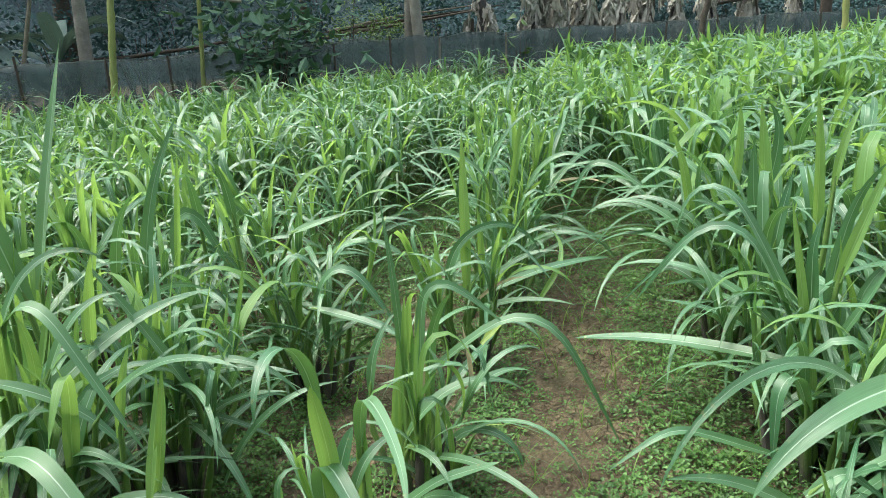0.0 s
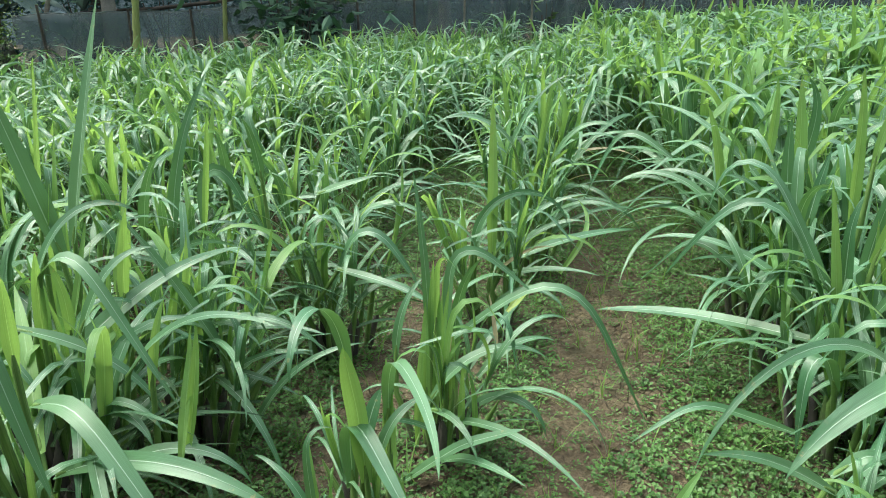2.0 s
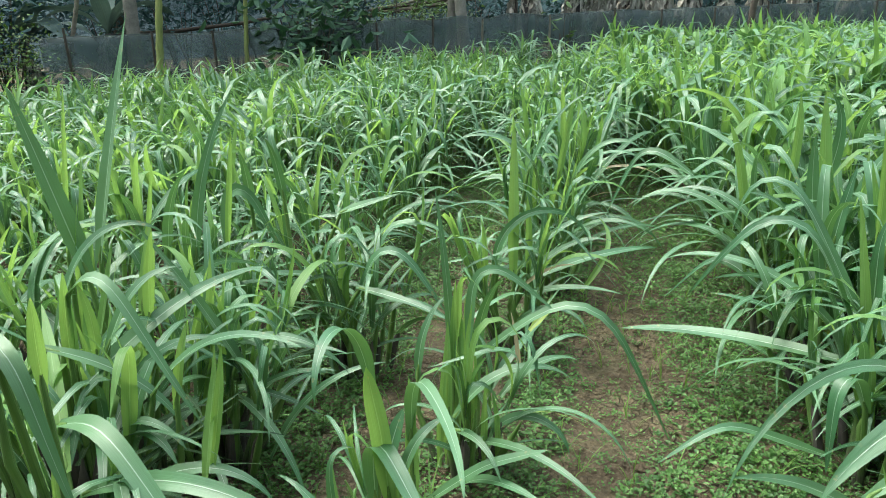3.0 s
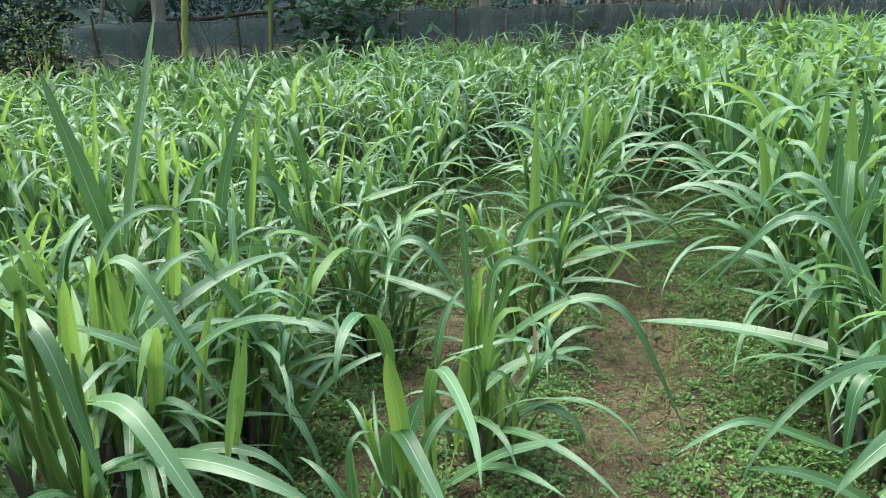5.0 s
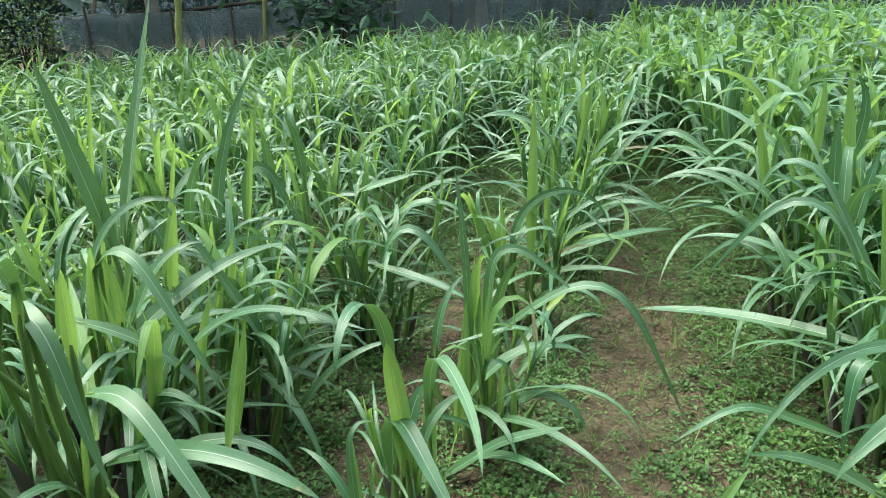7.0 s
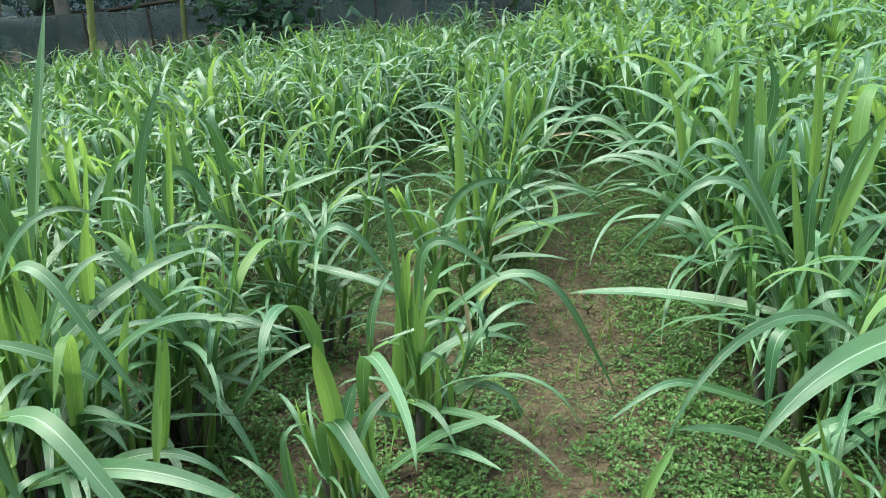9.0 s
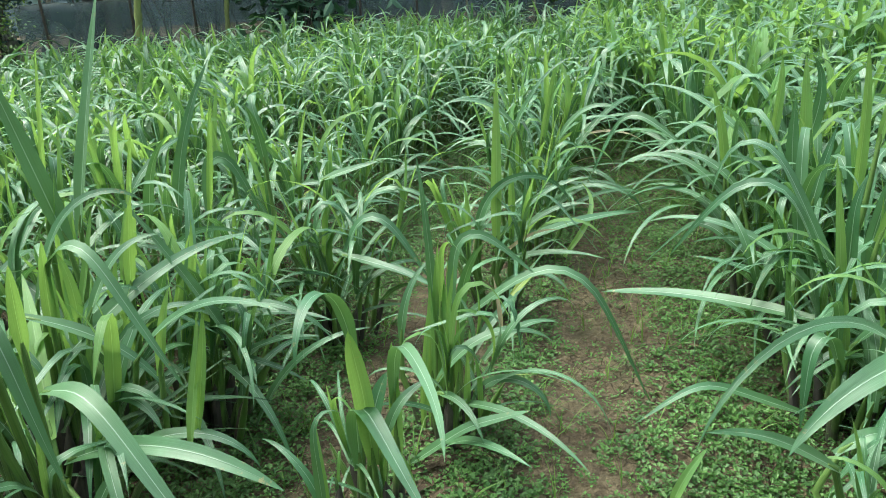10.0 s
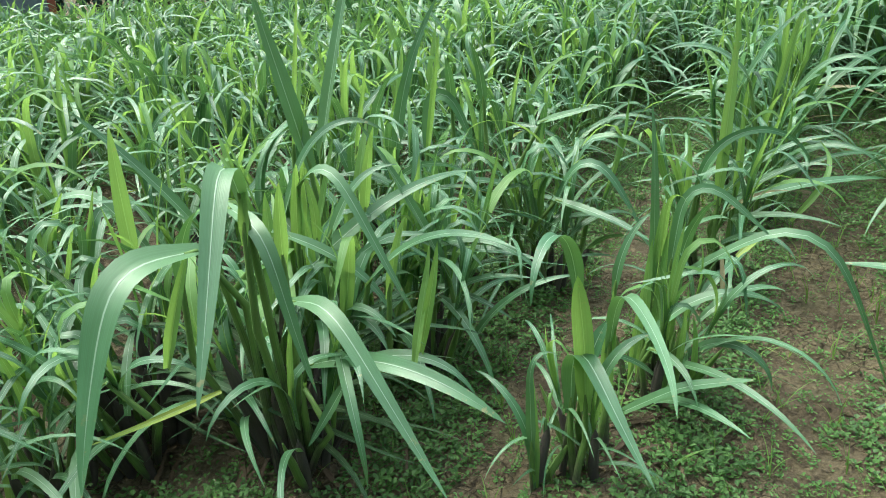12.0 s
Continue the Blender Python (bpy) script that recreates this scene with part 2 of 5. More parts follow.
CROWN = leafy_material("tree_leaf", (0.022, 0.055, 0.024), (0.045, 0.090, 0.036), (0.05, 0.13, 0.03), 0.5, 0.12, 2.0)
BANANA = blade_material("banana_leaf", (0.120, 0.180, 0.175), (0.066, 0.115, 0.108), (0.170, 0.240, 0.230), (0.14, 0.24, 0.16), 0.58, 0.14, rib=(0.14, 0.19, 0.15), shine=0.15)
DEAD_BANANA = plain_material("dead_banana_leaf", (0.270, 0.250, 0.205), (0.640, 0.620, 0.560), 9, 0.85, 0.6, 0.01, stretch=(3, 3, 0.7))
BANANA_STEM = plain_material("banana_stem", (0.062, 0.058, 0.062), (0.120, 0.110, 0.105), 7, 0.8, 0.5, 0.02, stretch=(3, 3, 0.5))
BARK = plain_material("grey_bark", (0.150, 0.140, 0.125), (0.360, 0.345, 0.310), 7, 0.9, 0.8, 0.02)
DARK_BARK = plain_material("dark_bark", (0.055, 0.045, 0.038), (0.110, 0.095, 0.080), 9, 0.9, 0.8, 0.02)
BAMBOO = plain_material("green_bamboo", (0.250, 0.290, 0.100), (0.350, 0.370, 0.150), 8, 0.5, 0.2, 0.004, stretch=(1, 1, 0.15))
DRY_WOOD = plain_material("weathered_pole", (0.140, 0.122, 0.096), (0.270, 0.245, 0.200), 14, 0.85, 0.5, 0.006)
NET = net_material()
ROPE = plain_material("net_rope", (0.10, 0.13, 0.13), (0.17, 0.20, 0.20), 30, 0.9)


# ---------------------------------------------------------------- mesh helpers
class Build:
    """Collects vertices, faces and uvs, and makes one mesh of them."""

    def __init__(self):
        self.v, self.f, self.uv = [], [], []

    def quad_strip(self, grid, uvs):
        """A sheet from rows of points."""
        n0, cols = len(self.v), len(grid[0])
        for row in grid:
            self.v.extend(tuple(p) for p in row)
        for i in range(len(grid) - 1):
            for j in range(cols - 1):
                a = n0 + i * cols + j
                self.f.append((a, a + 1, a + cols + 1, a + cols))
                self.uv.append((uvs[i][j], uvs[i][j + 1], uvs[i + 1][j + 1], uvs[i + 1][j]))

    def poly(self, pts, uvs=None):
        n0 = len(self.v)
        self.v.extend(tuple(p) for p in pts)
        self.f.append(tuple(range(n0, n0 + len(pts))))
        self.uv.append(tuple(uvs) if uvs else tuple((0.3, 0.3) for _ in pts))

    def join(self, other, m):
        n0 = len(self.v)
        a = np.array(other.v)
        r, t = np.array(m.to_3x3()), np.array(m.translation)
        self.v.extend(map(tuple, a @ r.T + t))
        self.f.extend(tuple(i + n0 for i in f) for f in other.f)
        self.uv.extend(other.uv)

    def tube(self, path, radii, sides=8, cap=True):
        """A round limb along a line of points."""
        pts = [Vector(p) for p in path]
        rings = []
        for i, p in enumerate(pts):
            d = (pts[min(i + 1, len(pts) - 1)] - pts[max(i - 1, 0)]).normalized()
            s = d.cross(Vector((0.31, 0.95, 0.05))).normalized() if abs(d.y) < 0.9 else d.cross(Vector((1, 0, 0))).normalized()
            w = d.cross(s)
            r = radii[i]
            rings.append([p + (s * math.cos(2 * math.pi * j / sides) + w * math.sin(2 * math.pi * j / sides)) * r for j in range(sides + 1)])
        self.quad_strip(rings, [[(j / sides, i / len(rings)) for j in range(sides + 1)] for i in range(len(rings))])
        if cap:
            self.poly(rings[-1][:sides])

    def mesh(self, name, material, smooth=True):
        me = bpy.data.meshes.new(name)
        me.from_pydata(self.v, [], self.f)
        lay = me.uv_layers.new(name="UVMap")
        flat = [c for face in self.uv for p in face for c in p]
        lay.data.foreach_set("uv", flat)
        if smooth:
            me.polygons.foreach_set("use_smooth", [True] * len(me.polygons))
        me.materials.append(material)
        me.update()
        return me


def part(name, build, material, parent, label="", smooth=True):
    """One mesh object under a thing or under a part; build may be a finished mesh."""
    me = build if isinstance(build, bpy.types.Mesh) else build.mesh(name, material, smooth)
    ob = new(name, me)
    ob.parent = parent
    return tagged(ob, label) if label else ob


def thing(name, label, category, group="", kind="", at=(0, 0, 0), data=None):
    ob = new(name, data)
    ob.location = at
    if data is None:
        ob.empty_display_size = 0.1
    return tagged(ob, label, category, group, kind)


def profile(s, base=0.55, tip=1.7):
    """Width of a blade along its length, 0 to 1."""
    g = min(1.0, s / 0.28)
    return max(0.0, (base + (1 - base) * g * g * (3 - 2 * g)) * (1 - s ** tip) ** 0.85)


def ribbon(b, line, width, azimuth, fold=0.25, twist=(0.0, 0.0), cols=4, wave=0.0, seed=0.0, base=0.55, tip=1.7):
    """A blade along a line of points. fold: how far its edges rise into a channel; twist: turn about its own line at root and tip."""
    n = len(line)
    flat = Vector((-math.sin(azimuth), math.cos(azimuth), 0))
    grid, uvs = [], []
    for i, p in enumerate(line):
        s = i / (n - 1)
        d = (line[min(i + 1, n - 1)] - line[max(i - 1, 0)]).normalized()
        side = (flat - d * flat.dot(d)).normalized()
        up = d.cross(side)
        tw = twist[0] + (twist[1] - twist[0]) * s
        side, up = side * math.cos(tw) + up * math.sin(tw), up * math.cos(tw) - side * math.sin(tw)
        w = 0.5 * width * profile(s, base, tip)
        f = fold * (1 - 0.75 * s)
        row = []
        for j in range(cols + 1):
            c = 2 * j / cols - 1
            ripple = wave * width * abs(c) * math.sin(s * 17 + c * 2.2 + seed)
            row.append(p + side * (c * w * math.sqrt(max(0.05, 1 - f * f))) + up * (abs(c) * w * f + ripple * (0.2 + s)))
        grid.append(row)
        uvs.append([(j / cols, s) for j in range(cols + 1)])
    b.quad_strip(grid, uvs)


def arch(length, e0, bend, power=1.4, n=13, azimuth=0.0, curl=0.0):
    """The line of a blade that leaves at e0 degrees above level and bends over by bend degrees;
    a power below 0 bends it sharply at that share of its length."""
    p, out = Vector((0, 0, 0)), [Vector((0, 0, 0))]
    for i in range(n - 1):
        s = (i + 0.5) / (n - 1)
        g = s ** power if power > 0 else 1 / (1 + math.exp(-(s + power) / 0.055))
        e = radians(e0 - bend * g)
        a = azimuth + curl * s * s
        p = p + Vector((math.cos(a) * math.cos(e), math.sin(a) * math.cos(e), math.sin(e))) * (length / (n - 1))
        out.append(p.copy())
    return out


# ---------------------------------------------------------------- ground
def row_x(k, y):
    """The line of crop row k; row 0 runs just ahead of the camera, row 1 is the next to its right."""
    if k == 0:
        return -0.05 + 0.165 * (y - 2.1)
    if k > 0:
        return 1.28 + 0.07 * (y - 2.1) + (k - 1) * 0.72
    return -0.98 + 0.10 * (y - 2.1) + (k + 1) * 0.72


def fence_y(x):
    return 9.3 + 0.535 * (x + 4.91)


def ridge(x, y):
    """Rows stand on low ridges; the furrows between are trodden."""
    best = min(abs(x - row_x(k, y)) for k in (-4, -3, -2, -1, 0, 1, 2, 3))
    return 0.055 * math.exp(-(best / 0.24) ** 2)


def ground_z(x, y):
    near = max(0.0, 1 - max(0.0, math.hypot(x, y - 3) - 8) / 6)
    z = 0.018 * noise.noise((x * 1.6, y * 1.6, 1.3)) + 0.012 * noise.noise((x * 6.1, y * 6.1, 4.0))
    if near > 0:
        c = noise.noise((x * 17, y * 17, 7.7))
        z += near * (ridge(x, y) + 0.016 * max(0.0, c) ** 1.1 + 0.012 * noise.noise((x * 9, y * 9, 5.0)) + 0.008 * noise.noise((x * 37, y * 37, 2.0)))
    return z - 0.02


def graded(parts):
    out = []
    for a, b, n in parts:
        out += list(np.linspace(a, b, n, endpoint=False))
    return out + [parts[-1][1]]


def make_ground():
    xs = graded([(-260, -30, 8), (-30, -6, 24), (-6, -2.0, 44), (-2.0, 2.1, 205), (2.1, 8, 50), (8, 30, 20), (30, 260, 8)])
    ys = graded([(-220, -10, 8), (-10, 0.6, 30), (0.6, 4.4, 190), (4.4, 6.2, 50), (6.2, 16, 60), (16, 40, 20), (40, 300, 8)])
    b = Build()
    grid = [[(x, y, ground_z(x, y)) for x in xs] for y in ys]
    b.quad_strip(grid, [[(x, y) for x in xs] for y in ys])
    return tagged(new("ground", b.mesh("ground", SOIL)), "damp brown field soil with trodden furrows and crumbs", "ground", kind="structure")


make_ground()

# ---------------------------------------------------------------- crop
rnd = random.Random(11)


def leaf_variant(kind, r, n=13, cols=4, slim=1.0):
    """One blade in its own space, leaving the stalk along +x."""
    b = Build()
    if kind == "spear":
        L, w = r.uniform(0.30, 0.46), r.uniform(0.030, 0.044)
        line = arch(L, r.uniform(78, 89), r.uniform(6, 75), 2.0, n, 0, r.uniform(-0.3, 0.3))
        ribbon(b, line, w * slim, 0, r.uniform(0.35, 0.65), (r.uniform(-0.5, 0.5), r.uniform(-0.7, 0.7)), cols, 0.02, r.uniform(0, 6), 0.6, 2.4)
    elif kind == "high":
        L, w = r.uniform(0.46, 0.74), r.uniform(0.030, 0.045)
        sharp = r.random() < 0.40
        line = arch(L, r.uniform(72, 86), r.uniform(118, 168), -r.uniform(0.40, 0.66) if sharp else r.uniform(1.2, 2.1), n, 0, r.uniform(-0.5, 0.5))
        ribbon(b, line, w * slim, 0, r.uniform(0.15, 0.35), (r.uniform(-0.3, 0.3), r.uniform(-0.8, 0.8)), cols, r.uniform(0, 0.05), r.uniform(0, 6))
    elif kind == "arch":
        L, w = r.uniform(0.54, 0.86), r.uniform(0.028, 0.044)
        line = arch(L, r.uniform(50, 72), r.uniform(95, 145), r.uniform(0.9, 1.5), n, 0, r.uniform(-0.5, 0.5))
        ribbon(b, line, w * slim, 0, r.uniform(0.12, 0.32), (r.uniform(-0.3, 0.3), r.uniform(-0.7, 0.7)), cols, r.uniform(0, 0.06), r.uniform(0, 6))
    else:
        L, w = r.uniform(0.46, 0.74), r.uniform(0.022, 0.036)
        line = arch(L, r.uniform(28, 55), r.uniform(50, 110), r.uniform(0.9, 1.4), n, 0, r.uniform(-0.5, 0.5))
        ribbon(b, line, w * slim, 0, r.uniform(0.15, 0.4), (r.uniform(-0.5, 0.5), r.uniform(-1.2, 1.2)), cols, r.uniform(0, 0.06), r.uniform(0, 6))
    return b


KINDS = ("spear", "high", "arch", "low")
FINE = {k: [leaf_variant(k, rnd, 14, 4) for _ in range(14)] for k in KINDS}
COARSE = {k: [leaf_variant(k, rnd, 7, 2, 0.95) for _ in range(14)] for k in KINDS}
LEAF_MESH = {k: [b.mesh("cane_leaf", SPEAR if k == "spear" else LEAF) for b in FINE[k]] for k in KINDS}
YOUNG_MESH = [b.mesh("young_leaf", SPEAR) for b in FINE["high"]]
DRY_MESH = [b.mesh("dry_leaf", DRY) for b in FINE["low"][:4]]
YELLOW_MESH = [b.mesh("yellow_leaf", YELLOWED) for b in FINE["low"][4:7]]


def stalk_variant(r, h, sides=7):
    b = Build()
    lean = Vector((r.uniform(-0.02, 0.02), r.uniform(-0.02, 0.02), 0))
    line = [Vector((0, 0, -0.04)), Vector((0, 0, 0.10)) + lean, Vector((0, 0, h * 0.6)) + lean * 2, Vector((0, 0, h)) + lean * 3]
    b.tube(line, [0.011, 0.012, 0.011, 0.002], sides)
    return b


STALKS = [stalk_variant(rnd, 0.5) for _ in range(5)]
THIN_STALKS = [stalk_variant(rnd, 0.5, 4) for _ in range(5)]
STALK_MESH = [b.mesh("stalk", STALK) for b in STALKS]
BASE_MESH = []
for i in range(4):
    b = Build()
    b.tube([Vector((0, 0, -0.04)), Vector((0.004, 0, 0.06)), Vector((0.0, 0.004, 0.15)), Vector((0.004, 0.006, 0.19))], [0.0155, 0.0145, 0.0122, 0.0015], 7)
    BASE_MESH.append(b.mesh("old_sheath", OLD_STALK))


def clump_plan(r, tillers, spread, tall, lushness=1.0, footed=True, stiff=False):
    """Where the stalks and blades of one clump stand: (sort, number, pose in the clump's space)."""
    plan = []
    for i in range(tillers):
        a, d = r.uniform(0, 2 * math.pi), spread * math.sqrt(r.random())
        foot = Vector((d * math.cos(a), d * math.sin(a), 0))
        lean = radians(4 + 13 * d / spread * r.uniform(0.4, 1.3))
        h = tall * r.uniform(0.80, 1.18)
        stand = Matrix.Translation(foot) @ Matrix.Rotation(a, 4, "Z") @ Matrix.Rotation(lean, 4, "Y")
        sh = h * r.uniform(0.36, 0.46)
        plan.append(("stalk", r.randrange(5), stand @ Matrix.Diagonal((1, 1, sh / 0.5, 1))))
        if footed:
            plan.append(("base", r.randrange(4), stand @ Matrix.Rotation(r.uniform(0, 6), 4, "Z")))
        turn = r.uniform(0, 2 * math.pi)
        wide = 0.25 if stiff else 0.8
        leaves = [("high", 0.97), ("high", 0.88)]
        leaves += [(kind, up) for kind, up, share in (("spear", 1.00, 0.85), ("spear", 0.92, 0.7 if stiff else 0.3), ("high", 0.93, 0.4), ("arch", 0.80, wide), ("arch", 0.66, wide), ("arch", 0.52, wide * 0.8 * lushness),
                                                      ("low", 0.40, (0.3 if stiff else 0.8) * lushness), ("low", 0.24, (0.2 if stiff else 0.6) * lushness)) if r.random() < share]
        for j, (kind, up) in enumerate(leaves):
            turn += math.pi + r.uniform(-0.7, 0.7)
            at = Matrix.Translation((0, 0, sh * up)) @ Matrix.Rotation(turn, 4, "Z")
            s = h * r.uniform(0.82, 1.12)
            sort = "young" if kind == "high" and up > (0.95 if lushness == 1 else 0.85) and r.random() < (0.5 if lushness == 1 else 0.28) else kind
            if kind == "low":
                q = r.random()
                sort = "dry" if q < 0.015 else "yellow" if q < 0.035 else "low"
            plan.append((sort, r.randrange(14), stand @ at @ Matrix.Rotation(-lean * 0.5, 4, "Y") @ Matrix.Diagonal((s, s * r.uniform(0.9, 1.1), s, 1))))
    return plan


def near_clump(x, y, tillers, spread, tall, seed, label, broad=1.0, stiff=False):
    """A clump whose every stalk and blade is a part of its own."""
    r = random.Random(seed)
    c = thing("sugarcane_clump", label, "crop plant", "sugarcane rows", at=(x, y, ground_z(x, y)))
    for sort, i, m in clump_plan(r, tillers, spread, tall, 1.0, y < 3.2, stiff):
        if sort == "stalk":
            o = part("stalk", STALK_MESH[i], STALK, c)
        elif sort == "base":
            o = part("old_sheath", BASE_MESH[i], OLD_STALK, c)
        elif sort == "dry":
            o = part("dry_leaf", DRY_MESH[i % 4], DRY, c)
        elif sort == "yellow":
            o = part("yellow_leaf", YELLOW_MESH[i % 3], YELLOWED, c)
        elif sort == "young":
            o = part("leaf", YOUNG_MESH[i], SPEAR, c)
        else:
            o = part("spear_leaf" if sort == "spear" else "leaf", LEAF_MESH[sort][i], LEAF, c)
        o.matrix_basis = m if sort in ("stalk", "base") else m @ Matrix.Diagonal((1, 0.85 if sort == "spear" else broad, 1.15 if sort == "spear" else 1, 1))
    return c


def far_clump_builds(seed, tall, broad=1.0, tillers=15, spread=0.23):
    """Stalks, green blades and young blades of one clump, joined sort by sort."""
    r = random.Random(seed)
    stalks, leaves, spears = Build(), Build(), Build()
    for sort, i, m in clump_plan(r, tillers, spread, tall, 0.7, False):
        if sort == "stalk":
            stalks.join(THIN_STALKS[i], m)
        elif sort == "spear":
            spears.join(COARSE["spear"][i], m @ Matrix.Diagonal((0.9, 0.9 * broad, 0.98, 1)))
        elif sort == "young":
            spears.join(COARSE["high"][i], m @ Matrix.Diagonal((1, broad, 1, 1)))
        elif sort in ("high", "arch", "low"):
            leaves.join(COARSE[sort][i], m @ Matrix.Diagonal((1, broad, 1, 1)))
    return stalks, leaves, spears


NEAR_LABEL = "young sugarcane clump with long arching blue-green leaves in damp soil"
FAR_LABEL = "young sugarcane clump with pale green arching leaves further down the field"
FAR_SETS = [far_clump_builds(100 + i, rnd.uniform(0.92, 1.1), 1.0 if i < 6 else 1.35) for i in range(12)]
FAR_MESH = [(a.mesh("culm_tuft", STALK), b.mesh("foliage", LEAF), c.mesh("young_foliage", SPEAR)) for a, b, c in FAR_SETS]

# clumps close to the camera, row by row: (row, distance along it, tillers, spread, height)
NEAR = [
    (0, 4.22, 9, 0.16, 0.98), (0, 4.75, 9, 0.16, 1.0), (0, 5.3, 9, 0.16, 1.0),
    (1, 3.62, 10, 0.17, 1.08), (1, 4.15, 10, 0.18, 1.08), (1, 4.70, 10, 0.18, 1.08), (1, 5.25, 10, 0.18, 1.08),
    (-1, 3.30, 9, 0.15, 0.92), (-1, 3.82, 9, 0.16, 0.92), (-1, 4.35, 9, 0.16, 0.92), (-1, 4.9, 9, 0.16, 0.94),
    (-1.75, 1.10, 9, 0.14, 0.72), (-2.2, 0.95, 9, 0.15, 0.78), (-2.4, 1.5, 9, 0.15, 0.85), (-2, 2.05, 9, 0.15, 0.95), (-2, 2.55, 9, 0.16, 0.95), (-2, 3.10, 9, 0.16, 0.95), (-2, 3.62, 9, 0.16, 0.95), (-2, 4.15, 9, 0.16, 0.95),
    (1.45, 1.75, 9, 0.15, 0.9), (1.45, 2.40, 10, 0.16, 0.98), (1.45, 2.95, 10, 0.16, 1.02),
    (2, 1.75, 9, 0.16, 0.9), (2, 2.30, 9, 0.16, 1.0), (2, 2.85, 9, 0.16, 1.0), (2, 3.40, 9, 0.16, 1.02), (2, 3.95, 9, 0.16, 1.05), (2, 4.5, 9, 0.16, 1.05),
    (-3, 1.55, 9, 0.16, 0.95), (-3, 2.10, 9, 0.16, 0.95), (-3, 2.65, 9, 0.16, 0.95), (-3, 3.20, 9, 0.16, 0.95), (-3, 3.75, 9, 0.16, 0.95),
    (-4, 2.10, 9, 0.16, 0.95), (-4, 2.65, 9, 0.16, 0.95), (-4, 3.20, 9, 0.16, 0.95), (-4, 3.75, 9, 0.16, 0.95),
]
for n, (k, y, tillers, spread, tall) in enumerate(NEAR):
    near_clump(row_x(k, y) + rnd.uniform(-0.04, 0.04), y, tillers, spread, tall, 500 + n, NEAR_LABEL, 1.35 if k > 0 else 1.0)


def plant_field():
    """The rest of the field: clumps of their own up to the middle distance, one joined stand beyond. Unseen rows behind
    the camera are added to block low light.
    """
    r = random.Random(5)
    first = {k: max([y for kk, y, *_ in NEAR if kk == k], default=0.0) for k in range(-18, 18)}
    made, stand, masters = [], [Build(), Build(), Build()], {}

    def plant(x, y, s, broad=False):
        """One clump: a thing of its own where it is seen from the furrow, else part of the joined stand."""
        i = r.randrange(6) + 6 * broad
        m = Matrix.Translation((x, y, ground_z(x, y))) @ Matrix.Rotation(r.uniform(0, 6.28), 4, "Z") @ Matrix.Diagonal((s, s, s, 1))
        if y > 0.8 and -0.95 * y - 0.6 < x < 0.75 * y + 0.6 and len(made) < 300:
            if i in masters:
                c = copy_thing(masters[i], Matrix.Identity(4))
            else:
                c = masters[i] = thing("sugarcane_clump", FAR_LABEL, "crop plant", "sugarcane rows")
                for nm, me, mat in zip(("culm_tuft", "foliage", "young_foliage"), FAR_MESH[i], (STALK, LEAF, SPEAR)):
                    tagged(part(nm, me, mat, c), kind="stuff")
            c.matrix_basis = m
            made.append(c)
        else:
            for st, b in zip(stand, FAR_SETS[i]):
                st.join(b, m)

    for k in range(-20, 17):
        y = -5.0
        while True:
            if first.get(k) and -0.2 < y < first[k] + 0.5:
                y = first[k] + 0.5
            x = row_x(k, y) + r.uniform(-0.14, 0.14) * (1.4 if y > 4.5 else 1.0)
            if y > fence_y(x) - 0.5:
                break
            if math.hypot(x, y) < 0.85 or (-0.2 < y < 2.4 and -1.75 < x < 1.9) or x < -11.5 or x > 11 or (x < -6.5 and 0.69 * y - 0.72 * x > 9.85):
                y += 0.45
                continue
            if (y < 0.8 or abs(x) > (1.32 if x < 0 else 0.75) * y + 1.2) and r.random() < (0.2 if math.hypot(x, y) < 3.0 else 0.9):
                y += 0.5
                continue
            plant(x, y, r.uniform(0.86, 1.12) * (1.13 if k > 0 else 1.03), k > 0)
            y += r.uniform(0.38, 0.52)
    # beyond the furrows' far ends the rows run together
    for a, b, y0 in ((0, 1, 7.2), (-1, 0, 6.6)):
        y = y0
        while y < fence_y(0.5) - 0.3:
            x = (row_x(a, y) + row_x(b, y)) / 2 + r.uniform(-0.2, 0.2)
            plant(x, y, r.uniform(0.8, 1.0))
            y += r.uniform(0.4, 0.6)
    far = thing("sugarcane_stand", "far rows of young sugarcane before a net fence, with unseen rows added behind", "crop plants", kind="stuff")
    for nm, b, mat in zip(("culm_tuft", "foliage", "young_foliage"), stand, (STALK, LEAF, SPEAR)):
        tagged(part(nm, b, mat, far), kind="stuff")
    return far


plant_field()


# ---------------------------------------------------------------- weeds and crumbs
def weed_amount(x, y):
    """How thick the low weeds stand at a place."""
    a, b, l = row_x(0, y), row_x(1, y), row_x(-1, y)
    n = noise.noise((x * 2.3, y * 2.3, 9.0)) * 0.5 + noise.noise((x * 6, y * 6, 3.0)) * 0.3
    if x > a:
        u = (x - a) / (b - a)
        d = 0.75 * math.exp(-((u - 0.12) / 0.10) ** 2) + 0.19 + 1.2 / (1 + math.exp(-(u - 0.60) / 0.075)) + 0.22 * max(0, y - 3.2)
    else:
        u = (a - x) / (a - l)
        d = 0.5 * math.exp(-((u - 0.1) / 0.10) ** 2) + 0.15 + 1.0 / (1 + math.exp(-(u - 0.50) / 0.06)) + 0.25 * max(0, y - 3.2)
    foot = min(math.hypot(x + 1.0, y - 1.45), math.hypot(x + 1.48, y - 1.42))
    return min(1.0, max(0.0, d + n * 0.45)) * min(1.0, max(0.35, (foot - 0.06) / 0.3))


